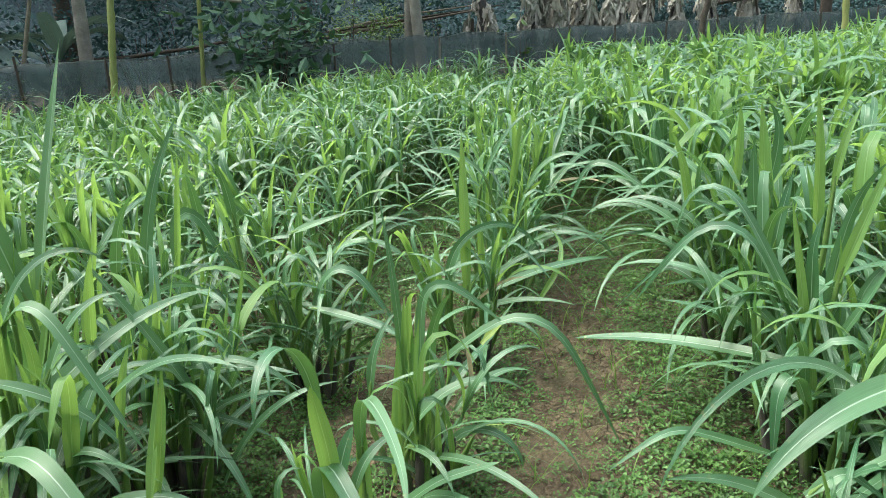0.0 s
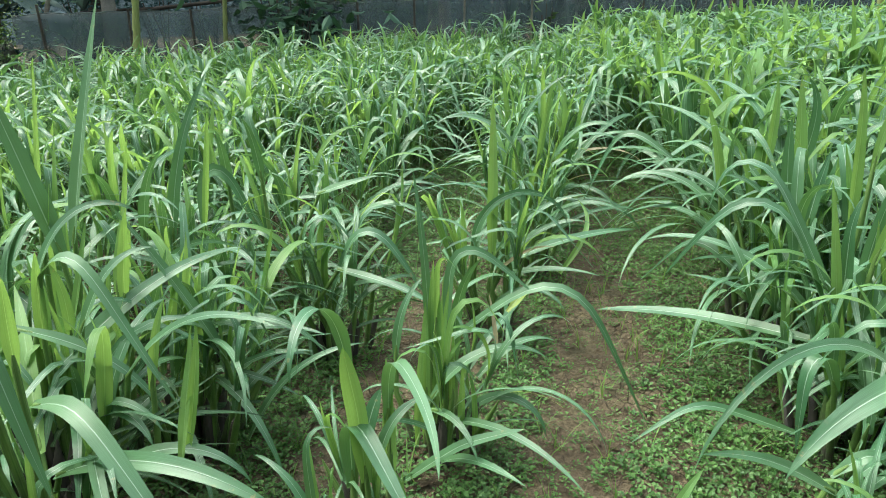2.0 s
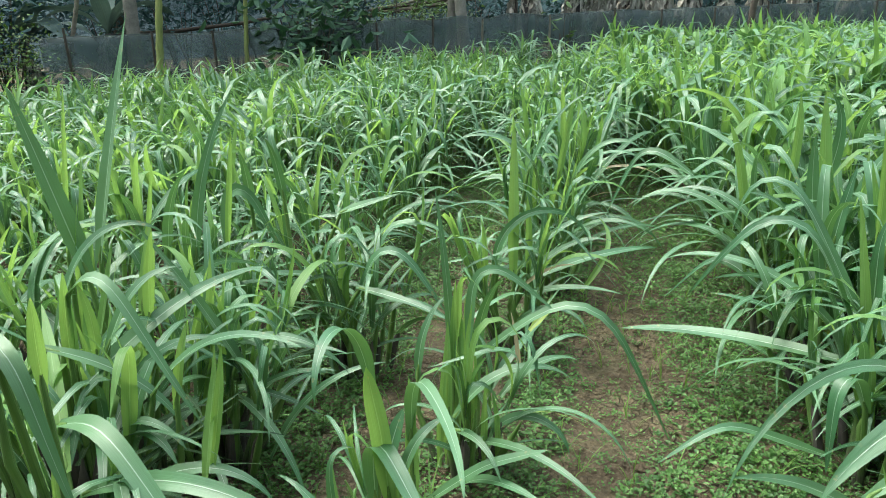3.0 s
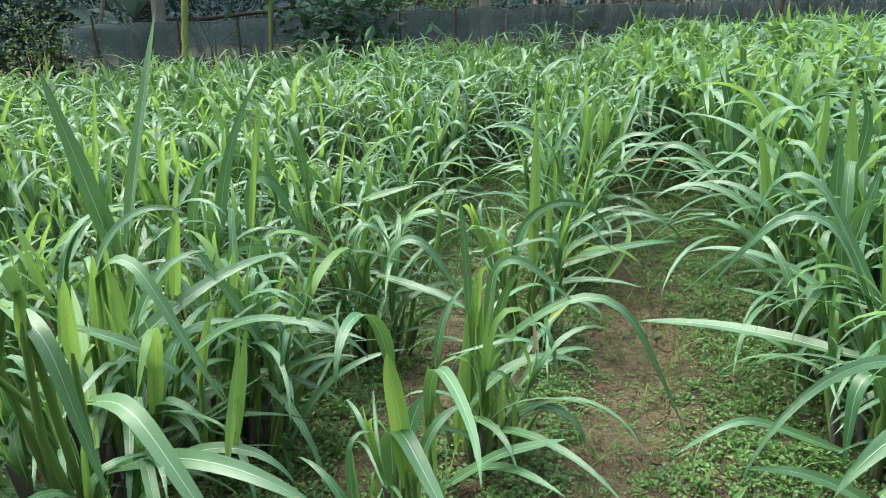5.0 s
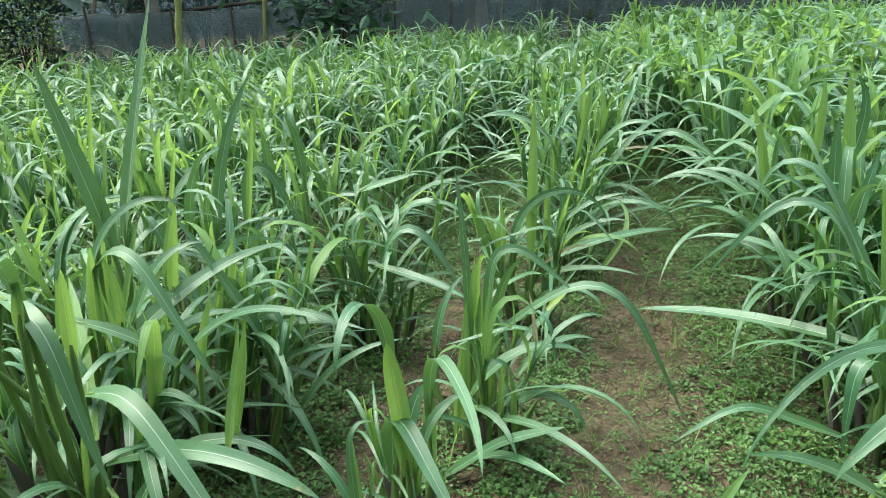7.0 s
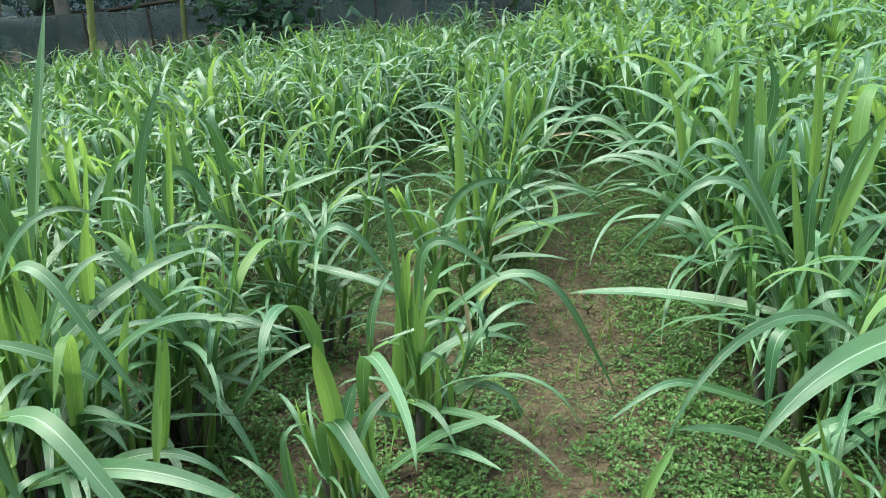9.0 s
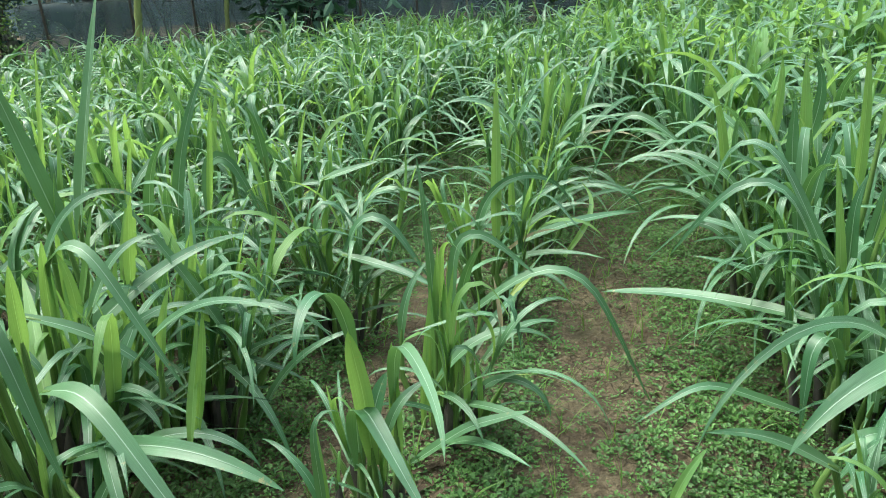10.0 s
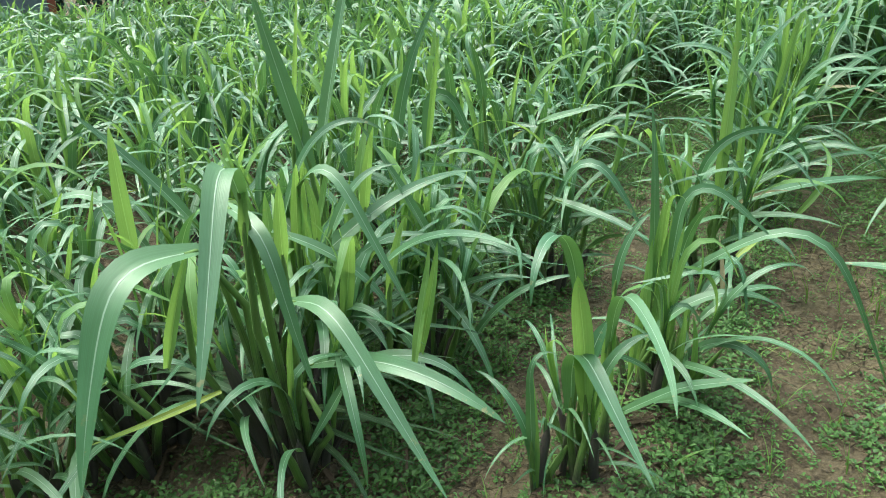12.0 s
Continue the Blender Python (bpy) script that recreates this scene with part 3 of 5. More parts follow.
def rosette(b, r, x, y, z, size, count, rise=0.5):
    """A low weed: small oval leaves on short stems round a point."""
    a0 = r.uniform(0, 6.28)
    for i in range(count):
        a = a0 + i * 2.4 + r.uniform(-0.3, 0.3)
        e = r.uniform(0.1, 0.9)
        d = Vector((math.cos(a) * math.cos(e), math.sin(a) * math.cos(e), math.sin(e)))
        s = Vector((-math.sin(a), math.cos(a), r.uniform(-0.4, 0.4))).normalized()
        L, w = size * r.uniform(0.6, 1.2), size * r.uniform(0.24, 0.40)
        root = Vector((x, y, z)) + d * size * r.uniform(0.05, 0.9) + Vector((0, 0, size * r.uniform(0, rise)))
        tip = root + d * L - Vector((0, 0, L * 0.25))
        mid = root + d * L * 0.55
        b.poly([root, mid + s * w, tip, mid - s * w])


def make_weeds():
    r = random.Random(23)
    b = Build()
    for n in range(54000):
        if n % 9:
            y = 0.75 + 6.4 * r.random() ** 1.3 + r.gauss(0, 0.30)
            x = r.uniform(-1.0 - 0.52 * y, 0.5 + 0.42 * y) if n % 3 == 0 else r.uniform(row_x(-1, y) - 0.1, row_x(1, y) + 0.25)
        else:
            # the carpet thins out behind and beside the standing place
            x, y = r.gauss(0.0, 1.4), r.gauss(-0.3, 1.0)
        amount = weed_amount(x, y)
        if r.random() < amount:
            size = r.uniform(0.011, 0.025) * (1.0 if amount > 0.4 else 0.70)
            rosette(b, r, x, y, ground_z(x, y) - 0.002, size, r.randrange(4, 8), r.uniform(0.4, 2.6) if amount > 0.6 else 0.5)
    return tagged(new("weeds", b.mesh("weeds", WEED, False)), "low small-leaved green weeds carpeting the furrow sides", "weeds", kind="stuff")


make_weeds()


def make_thin_grass():
    r = random.Random(31)
    b = Build()
    for n in range(520):
        y = 1.3 + 4.1 * r.random() if n % 6 else r.gauss(-0.6, 1.5)
        x = r.uniform(row_x(-1, y), row_x(1, y))
        z = ground_z(x, y)
        for _ in range(r.randrange(1, 4)):
            a, L = r.uniform(0, 6.28), r.uniform(0.05, 0.2)
            line = [p + Vector((x, y, z - 0.005)) for p in arch(L, r.uniform(55, 88), r.uniform(20, 80), 1.3, 6, a)]
            ribbon(b, line, r.uniform(0.003, 0.006), a, 0.3, (0, 0.3), 2)
    return tagged(new("thin_grass", b.mesh("thin_grass", GRASS)), "sparse thin grass blades in the bare furrows", "grass", kind="stuff")


make_thin_grass()


def make_clods():
    r = random.Random(41)
    b = Build()
    ico = bmesh.new()
    bmesh.ops.create_icosphere(ico, subdivisions=1, radius=1)
    vs = [v.co.copy() for v in ico.verts]
    fs = [[v.index for v in f.verts] for f in ico.faces]
    ico.free()
    for n in range(8600):
        y = 1.0 + 4.3 * r.random() ** 1.2 if n % 8 else r.gauss(-0.6, 1.6)
        x = r.uniform(row_x(-1, y) - 0.3, row_x(1, y) + 0.3)
        s = r.uniform(0.003, 0.010) if r.random() < 0.84 else r.uniform(0.010, 0.028)
        c = Vector((x, y, ground_z(x, y) - s * 0.1))
        sq = Vector((r.uniform(0.7, 1.4), r.uniform(0.7, 1.4), r.uniform(0.25, 0.55)))
        pts = [c + Vector((v.x * sq.x, v.y * sq.y, v.z * sq.z)) * s * r.uniform(0.5, 1.35) for v in vs]
        n0 = len(b.v)
        b.v.extend(tuple(p) for p in pts)
        for f in fs:
            b.f.append(tuple(n0 + i for i in f))
            b.uv.append(tuple((0, 0) for _ in f))
    return tagged(new("soil_crumbs", b.mesh("soil_crumbs", SOIL, False)), "small brown soil crumbs scattered over the furrow", "soil", kind="stuff")


make_clods()


# ---------------------------------------------------------------- beyond the field
def upright(name, label, category, material, foot, top, r0, r1, joints=0, sides=10, wobble=0.02, seed=0):
    """A trunk, pole or post from foot to top, with bamboo joints if asked."""
    r = random.Random(seed)
    f, t = Vector(foot), Vector(top)
    c = thing(name, label, category, at=foot)
    b = Build()
    n = 14 if not joints else joints * 4
    line, rad = [], []
    for i in range(n + 1):
        s = i / n
        line.append((t - f) * s + Vector((r.uniform(-wobble, wobble), r.uniform(-wobble, wobble), 0)) * (0 < s))
        q = r0 + (r1 - r0) * s
        if joints and i % 4 == 0:
            q *= 1.16
        elif not joints:
            q *= r.uniform(0.95, 1.06)
        rad.append(q)
    line[0] = Vector((0, 0, -0.15))
    b.tube(line, rad, sides)
    part("culm" if joints else "trunk", b, material, c)
    return c


def leaf_cloud(b, r, centre, radius, count, size, squash=1.0, droop=0.3):
    """Many small pointed leaves gathered in clumps round a point."""
    clumps = [Vector(centre) + Vector((r.gauss(0, 1) * radius[0], r.gauss(0, 1) * radius[1], r.gauss(0, 1) * radius[2])) * 0.5 for _ in range(max(3, count // 14))]
    for _ in range(count):
        c = r.choice(clumps)
        p = c + Vector((r.gauss(0, 1), r.gauss(0, 1), r.gauss(0, 1) * squash)) * size * 1.5
        a, e = r.uniform(0, 6.28), r.uniform(-0.9, 0.5)
        d = Vector((math.cos(a) * math.cos(e), math.sin(a) * math.cos(e), math.sin(e) - droop)).normalized()
        s = d.cross(Vector((r.uniform(-0.5, 0.5), r.uniform(-0.5, 0.5), 1))).normalized()
        L, w = size * r.uniform(0.7, 1.3), size * r.uniform(0.22, 0.36)
        up = d.cross(s) * (w * 0.25)
        q = p + d * L
        b.poly([p, p + d * L * 0.28 + s * w * 0.85 + up, p + d * L * 0.62 + s * w * 0.8 + up * 0.8, q - up * 1.5])
        b.poly([p, q - up * 1.5, p + d * L * 0.62 - s * w * 0.8 + up * 0.8, p + d * L * 0.28 - s * w * 0.85 + up])


def tree(x, y, height, r0, lean, material, seed, label, crown_r=2.4, leaves=260, leaf=0.26, fork=0.55):
    r = random.Random(seed)
    c = thing("tree", label, "tree", "trees behind the fence", at=(x, y, -0.02))
    b = Build()
    n = 12
    line = [Vector((lean[0] * i / n * height, lean[1] * i / n * height, -0.1 + height * i / n)) + Vector((r.uniform(-1, 1), r.uniform(-1, 1), 0)) * 0.02 for i in range(n + 1)]
    b.tube(line, [r0 * (1.25 if i == 0 else 1 - 0.6 * i / n) * r.uniform(0.94, 1.06) for i in range(n + 1)], 12)
    part("trunk", b, material, c)
    # The crown is out of view, added to shade the brush behind the fence.
    crown = Build()
    for j in range(6):
        a = j * 1.05 + r.uniform(-0.3, 0.3)
        s = line[int(n * fork) + j % 4]
        e = s + Vector((math.cos(a) * crown_r * 0.7, math.sin(a) * crown_r * 0.7, height * 0.28 + r.uniform(-0.3, 0.5)))
        lb = Build()
        lb.tube([s, (s + e) / 2 + Vector((0, 0, 0.2)), e], [r0 * 0.42, r0 * 0.26, r0 * 0.08], 6)
        part("limb", lb, material, c)
        leaf_cloud(crown, r, e, (crown_r * 0.7, crown_r * 0.7, 0.7), leaves // 6, leaf)
    part("crown", crown, CROWN, c)
    return c


def shrub(x, y, w, h, count, size, material, seed, label):
    r = random.Random(seed)
    c = thing("shrub", label, "shrub", "undergrowth behind the fence", at=(x, y, ground_z(x, y)))
    st, lv = Build(), Build()
    for _ in range(7):
        a, d = r.uniform(0, 6.28), r.uniform(0.2, 0.5) * w
        e = Vector((math.cos(a) * d, math.sin(a) * d, h * r.uniform(0.6, 0.95)))
        st.tube([Vector((0, 0, -0.05)), e * 0.5 + Vector((0, 0, 0.1)), e], [0.018, 0.012, 0.005], 5)
        leaf_cloud(lv, r, e * 0.9, (w * 0.5, w * 0.5, h * 0.35), count // 7, size)
    tagged(part("twig_tuft", st, DARK_BARK, c), kind="stuff")
    part("foliage", lv, material, c)
    return c


def banana(x, y, seed, stem_h, dead, green, label):
    """A banana plant: sheathed stem, dead leaves hanging round it, green leaves above."""
    r = random.Random(seed)
    c = thing("banana_plant", label, "banana plant", "banana plants behind the fence", at=(x, y, ground_z(x, y)))
    b = Build()
    b.tube([Vector((0, 0, -0.05)), Vector((0.02, 0, stem_h * 0.4)), Vector((0.0, 0.03, stem_h))], [0.13, 0.11, 0.07], 12)
    part("stem", b, BANANA_STEM, c)
    for j in range(dead):
        a = r.uniform(0, 6.28)
        z = stem_h * r.uniform(0.62, 1.0)
        d = r.uniform(0.10, 0.42)
        L = r.uniform(0.7, 1.4)
        lb = Build()
        out = Vector((math.cos(a), math.sin(a), 0))
        side = Vector((-math.sin(a), math.cos(a), 0))
        # the broken midrib bends out and hangs; torn shreds hang from it on both sides
        rib = [Vector((0, 0, z)) + out * (d * (1.6 * q - 0.9 * q * q)) + Vector((0, 0, 0.10 * math.sin(2.6 * q) - L * 0.75 * max(0.0, q - 0.18) ** 1.2)) for q in np.linspace(0, 1, 9)]
        lb.tube(rib, [0.014 - 0.011 * q / 8 for q in range(9)], 5)
        for strip in range(r.randrange(10, 17)):
            q = r.uniform(0.15, 1.0)
            p = rib[int(q * 8)]
            Ls, way = r.uniform(0.12, 0.42), r.choice((-1, 1))
            reach, wob = r.uniform(0.03, 0.16), r.uniform(-0.08, 0.08)
            line = [p + side * (way * reach * math.sin(1.5 * t)) + out * (wob * t) + Vector((0, 0, -Ls * t ** 1.3)) for t in np.linspace(0, 1, 6)]
            ribbon(lb, line, r.uniform(0.04, 0.13), a + r.uniform(-0.9, 0.9), 0.5, (r.uniform(-0.6, 0.6), r.uniform(-1.6, 1.6)), 3, 0.35, r.uniform(0, 6), 0.5, 2.2)
        part("dead_leaf", lb, DEAD_BANANA, c, "withered grey-brown hanging leaf")
    for j in range(green):
        a = r.uniform(0, 6.28)
        lb = Build()
        line = [p + Vector((0, 0, stem_h)) for p in arch(r.uniform(1.0, 1.6), r.uniform(45, 75), r.uniform(50, 110), 1.2, 9, a)]
        ribbon(lb, line, r.uniform(0.20, 0.32), a, 0.3, (0, r.uniform(-0.8, 0.8)), 6, 0.05, 0, 0.3, 3.5)
        part("leaf", lb, BANANA, c)
    return c


def net_fence():
    """A dark green shade net hung on thin stakes along the far edge of the field."""
    r = random.Random(77)
    f = thing("net_fence", "dark green shade net fence on thin stakes along the field edge", "fence")
    xs = list(np.linspace(-5.75, 10.5, 120))
    grid = []
    for j, q in enumerate((0.0, 0.2, 0.45, 0.7, 0.9, 1.0)):
        row = []
        for i, x in enumerate(xs):
            top = 1.27 + 0.008 * math.sin(i * 0.9) + 0.05 * noise.noise((x * 0.6, 0, 3.0))
            bulge = 0.05 * noise.noise((x * 1.1, q * 2, 5.0))
            row.append((x - 0.47 * bulge, fence_y(x) + bulge, ground_z(x, fence_y(x)) - 0.02 + top * q))
        grid.append(row)
    b = Build()
    b.quad_strip(grid, [[(i, j) for i in range(len(xs))] for j in range(6)])
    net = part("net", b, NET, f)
    so = net.modifiers.new("thickness", "SOLIDIFY")
    so.thickness = 0.003
    rope = Build()
    rope.tube([(p[0], p[1] - 0.012, p[2] + 0.004) for p in grid[-1]], [0.006] * len(xs), 5)
    part("rope", rope, ROPE, f)
    for x in (-5.45, -4.6, -3.9, -2.9, -1.9, -1.15, -0.44, 0.62, 1.7, 2.6, 3.55, 4.7, 5.8, 7.1, 8.6, 10.2):
        p = Build()
        h = r.uniform(1.22, 1.38)
        lean = r.uniform(-0.06, 0.06)
        p.tube([Vector((x, fence_y(x) - 0.05, -0.1)), Vector((x + lean * 0.5, fence_y(x) - 0.05, h * 0.5)), Vector((x + lean, fence_y(x) - 0.05, h))], [0.020, 0.019, 0.016], 7)
        part("stake", p, DRY_WOOD if x in (-0.44, 0.62) else DARK_BARK, f)
    return f


net_fence()

# ---------------------------------------------------------------- the clumps beside the camera, blade by blade
def foot_of(clump, root, r):
    """Where the stalk that carries a blade comes out of the ground."""
    c = clump.location
    d = Vector((root[0] - c.x, root[1] - c.y, 0))
    k = min(1.0, 0.11 / max(0.01, d.length)) * 0.8
    return Vector((d.x * k + r.uniform(-0.02, 0.02), d.y * k + r.uniform(-0.02, 0.02), -0.03))


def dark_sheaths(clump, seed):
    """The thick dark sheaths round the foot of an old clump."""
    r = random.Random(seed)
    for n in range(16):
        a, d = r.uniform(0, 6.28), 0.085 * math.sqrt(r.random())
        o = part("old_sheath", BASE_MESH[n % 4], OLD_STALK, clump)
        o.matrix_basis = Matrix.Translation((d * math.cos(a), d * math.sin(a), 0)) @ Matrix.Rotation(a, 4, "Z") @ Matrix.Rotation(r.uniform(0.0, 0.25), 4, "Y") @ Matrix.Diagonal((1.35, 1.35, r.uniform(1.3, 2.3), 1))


def blade(clump, material, x, y, z, azimuth, length, rise, bend, power, curl, width, turn, tip=1.9, carried=True):
    """One blade of a clump: where it leaves its stalk, the way it goes, how it rises and bends over, its width, turn and how blunt its tip is."""
    r = random.Random(int(1000 * (x + 3 * y + 7 * z)))
    root, a = Vector((x, y, z)) - clump.location, radians(azimuth)
    b = Build()
    young = material is SPEAR
    line = arch(length * (1.05 if tip < 3 else 1.0), rise, bend, power, 20, a, curl)
    tail = -(line[1] - line[0]).normalized() * 0.02
    ribbon(b, [tail] + line, width * (0.85 if young else 0.95), a, 0.6 if young else 0.34, (turn + r.uniform(-0.1, 0.1), turn + r.uniform(-0.25, 0.25)), 6,
           0.0 if young else r.uniform(0.0, 0.03), r.uniform(0, 6), 0.62 if young else 0.5, 2.6 if young and tip < 3 else tip)
    o = part({SPEAR: "spear_leaf", DRY: "dry_leaf", YELLOWED: "yellow_leaf"}.get(material, "leaf"), b, material, clump)
    o.location = root
    foot = foot_of(clump, (x, y), r)
    reach = Vector((root.x - foot.x, root.y - foot.y)).length
    if carried and root.z > max(0.12, 2.2 * reach):
        s = Build()
        d = (line[2] - line[0]).normalized()
        knee = root - (d + Vector((0, 0, 1.4))).normalized() * min(0.22, root.z * 0.45)
        s.tube([foot, foot * 0.45 + knee * 0.55 + Vector((0, 0, 0.02)), knee, root, root + d * 0.03], [0.011, 0.0105, 0.0095, 0.007, 0.003], 8)
        part("stalk", s, STALK, clump)
    return o


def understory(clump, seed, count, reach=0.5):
    """Old leaves spreading low round the foot of a clump, coloured dark for the shade there."""
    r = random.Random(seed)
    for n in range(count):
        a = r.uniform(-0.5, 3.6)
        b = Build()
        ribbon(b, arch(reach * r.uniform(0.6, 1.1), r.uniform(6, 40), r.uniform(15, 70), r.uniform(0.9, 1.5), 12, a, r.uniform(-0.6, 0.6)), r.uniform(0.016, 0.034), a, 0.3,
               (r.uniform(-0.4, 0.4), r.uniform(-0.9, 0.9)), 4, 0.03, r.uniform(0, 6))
        o = part("old_leaf", b, SHADED_OLD_LEAF, clump, "old leaf coloured dark for shade")
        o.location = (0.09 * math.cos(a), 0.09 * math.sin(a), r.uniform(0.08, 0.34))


def make_foot_shade():
    """Dead leaf straps lying on the soil at the feet of the nearest clumps, coloured dark to stand in for shade."""
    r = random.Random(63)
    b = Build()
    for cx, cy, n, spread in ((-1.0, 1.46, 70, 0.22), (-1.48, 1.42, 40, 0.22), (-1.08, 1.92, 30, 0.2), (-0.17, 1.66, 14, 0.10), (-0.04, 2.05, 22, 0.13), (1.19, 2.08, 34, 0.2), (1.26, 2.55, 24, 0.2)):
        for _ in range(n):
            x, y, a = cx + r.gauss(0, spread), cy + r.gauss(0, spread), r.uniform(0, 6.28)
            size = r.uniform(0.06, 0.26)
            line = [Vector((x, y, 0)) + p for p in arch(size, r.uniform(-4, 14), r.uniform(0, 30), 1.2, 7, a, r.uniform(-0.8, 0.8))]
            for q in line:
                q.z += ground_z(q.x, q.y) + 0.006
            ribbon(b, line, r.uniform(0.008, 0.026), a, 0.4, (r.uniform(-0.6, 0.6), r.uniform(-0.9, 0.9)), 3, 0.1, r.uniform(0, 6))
    return tagged(new("leaf_litter", b.mesh("leaf_litter", FOOT_SHADE)), "dark leaf straps laid round the clump feet in place of shade", "leaf litter", kind="stuff")


make_foot_shade()


def clump_a0():
    c = near_clump(-0.32, 1.52, 1, 0.04, 0.30, 700, 'small sugarcane sprout with three narrow leaves beside the furrow')

    blade(c, SPEAR, -0.195, 1.56, 0.289, 70, 0.399, 95.5, -8.2, -0.5, 0.14, 0.063, 0.4, 6.0)
    blade(c, LEAF, -0.226, 1.58, 0.59, 257, 0.455, 75.4, 169.9, 1.87, 0.18, 0.052, 0.1)
    blade(c, LEAF, -0.32, 1.50, 0.16, 61, 0.34, 92, 138, -0.82, -0.3, 0.031, 0.5)
    blade(c, SPEAR, -0.31, 1.50, 0.06, 119, 0.34, 90, 29, 1.37, -0.2, 0.029, -0.1)
    blade(c, LEAF, -0.31, 1.50, 0.06, 161, 0.37, 86, 109, 1.94, -0.3, 0.036, -0.6)


clump_a0()


def clump_a1():
    c = near_clump(-0.17, 1.63, 2, 0.06, 0.45, 701, 'short sugarcane clump with broad folded leaves in the middle row')

    blade(c, LEAF, -0.235, 1.58, 0.258, 305, 0.544, 91.1, 120.9, -0.34, 0.12, 0.065, 0)
    blade(c, LEAF, -0.214, 1.62, 0.287, 29, 0.206, 80.3, 23.3, 1.79, 0.19, 0.045, 0.9, 6.0)
    blade(c, LEAF, -0.17, 1.62, 0.30, 32, 0.21, 73, 90, 1.69, 0.2, 0.041, 0.35)
    blade(c, SPEAR, -0.17, 1.78, 0.11, 66, 0.33, 89, 1, 2.06, 0.0, 0.056, 0.3)
    blade(c, LEAF, -0.159, 1.72, 0.355, 300, 0.667, 82, 86.9, -0.3, -0.44, 0.048, 0)
    blade(c, SPEAR, -0.16, 1.72, 0.26, 48, 0.26, 87, -5, 1.58, 0.3, 0.044, 0.6)


clump_a1()


def clump_a2():
    c = near_clump(-0.04, 2.04, 4, 0.09, 0.60, 702, 'sugarcane clump with a yellowing leaf and thin drooping leaves', 1.0, True)

    blade(c, LEAF, -0.15, 1.87, 0.03, 344, 0.47, 43, 16, -0.55, -0.1, 0.041, 0.5, 5.0)
    blade(c, LEAF, -0.03, 1.90, 0.08, 313, 0.35, 44, 50, 0.86, 0.1, 0.041, 0.4)
    blade(c, LEAF, -0.06, 1.95, 0.23, 310, 0.25, 22, 84, 1.43, -0.2, 0.030, 0.5)
    blade(c, LEAF, 0.03, 2.05, 0.10, 341, 0.39, 79, 169, 1.33, -0.1, 0.041, 0.5)
    blade(c, LEAF, -0.03, 2.05, 0.13, 316, 0.54, 24, 60, 1.65, 0.1, 0.038, 0.35)
    blade(c, LEAF, -0.07, 2.02, 0.23, 8, 0.43, 59, 108, 1.45, 0.1, 0.047, 0.45)
    blade(c, LEAF, 0.03, 2.10, 0.27, 55, 0.37, 45, 50, 0.83, 0.2, 0.036, 0.5)
    blade(c, YELLOWED, 0.174, 2.31, 0.406, 55, 0.13, 21, 20, 0.83, 0.0, 0.030, 0.6, 1.9, False)
    blade(c, LEAF, -0.07, 2.20, 0.30, 344, 1.01, 42, 108, -0.47, 0.5, 0.041, 0.55)
    blade(c, LEAF, -0.03, 2.15, 0.41, 357, 0.52, 86, 127, -0.51, -0.1, 0.043, 1.2)
    blade(c, SPEAR, -0.06, 2.12, 0.43, 331, 0.30, 87, 142, -0.78, -0.2, 0.029, -0.8)
    blade(c, LEAF, -0.01, 2.20, 0.26, 314, 0.43, 90, 51, 1.56, -0.1, 0.051, -0.6)
    blade(c, LEAF, -0.08, 2.10, 0.34, 118, 0.57, 91, 14, 0.77, 0.2, 0.036, -0.2)
    blade(c, LEAF, -0.19, 2.10, 0.34, 46, 0.27, 84, 53, 1.52, -0.3, 0.036, 0.6)
    blade(c, SPEAR, -0.08, 2.10, 0.26, 323, 0.39, 88, 4, 1.67, 0.3, 0.035, -0.6)
    blade(c, SPEAR, -0.05, 2.15, 0.21, 68, 0.35, 83, -4, 2.42, 0.3, 0.033, 0.3)
    blade(c, SPEAR, -0.12, 2.00, 0.09, 0, 0.39, 87, 3, 0.82, 0.4, 0.031, 1.5)
    blade(c, DRY, -0.03, 2.05, 0.26, 327, 0.22, 82, 0, 3.03, -0.0, 0.017, -0.8)
    blade(c, DRY, 0.13, 2.20, 0.31, 110, 0.18, 73, 5, 1.24, 0.3, 0.019, -0.1)
    blade(c, LEAF, 0.08, 2.20, 0.22, 31, 0.31, 44, 78, 1.16, -0.0, 0.041, 0.4)
    blade(c, SPEAR, 0.03, 2.10, 0.16, 108, 0.20, 92, 15, 2.33, 0.0, 0.026, -0.1)
    blade(c, SPEAR, -0.09, 2.05, 0.22, 84, 0.30, 89, 8, 2.10, -0.2, 0.039, 0)
    blade(c, SPEAR, -0.07, 2.08, 0.12, 56, 0.42, 83, 1, 2.59, 0.5, 0.036, 0.5)
    blade(c, SPEAR, -0.10, 2.05, 0.06, 81, 0.35, 91, 21, 1.78, -0.2, 0.032, 0.1)
    blade(c, SPEAR, -0.02, 2.10, 0.15, 200, 0.32, 94, 8, 1.73, 0.1, 0.028, -1.6)
    blade(c, SPEAR, 0.02, 2.00, 0.10, 299, 0.25, 86, -3, 2.58, -0.1, 0.031, -0.2)
    blade(c, SPEAR, 0.06, 2.00, 0.10, 143, 0.22, 92, 25, 2.85, 0.0, 0.027, -0.7)


clump_a2()


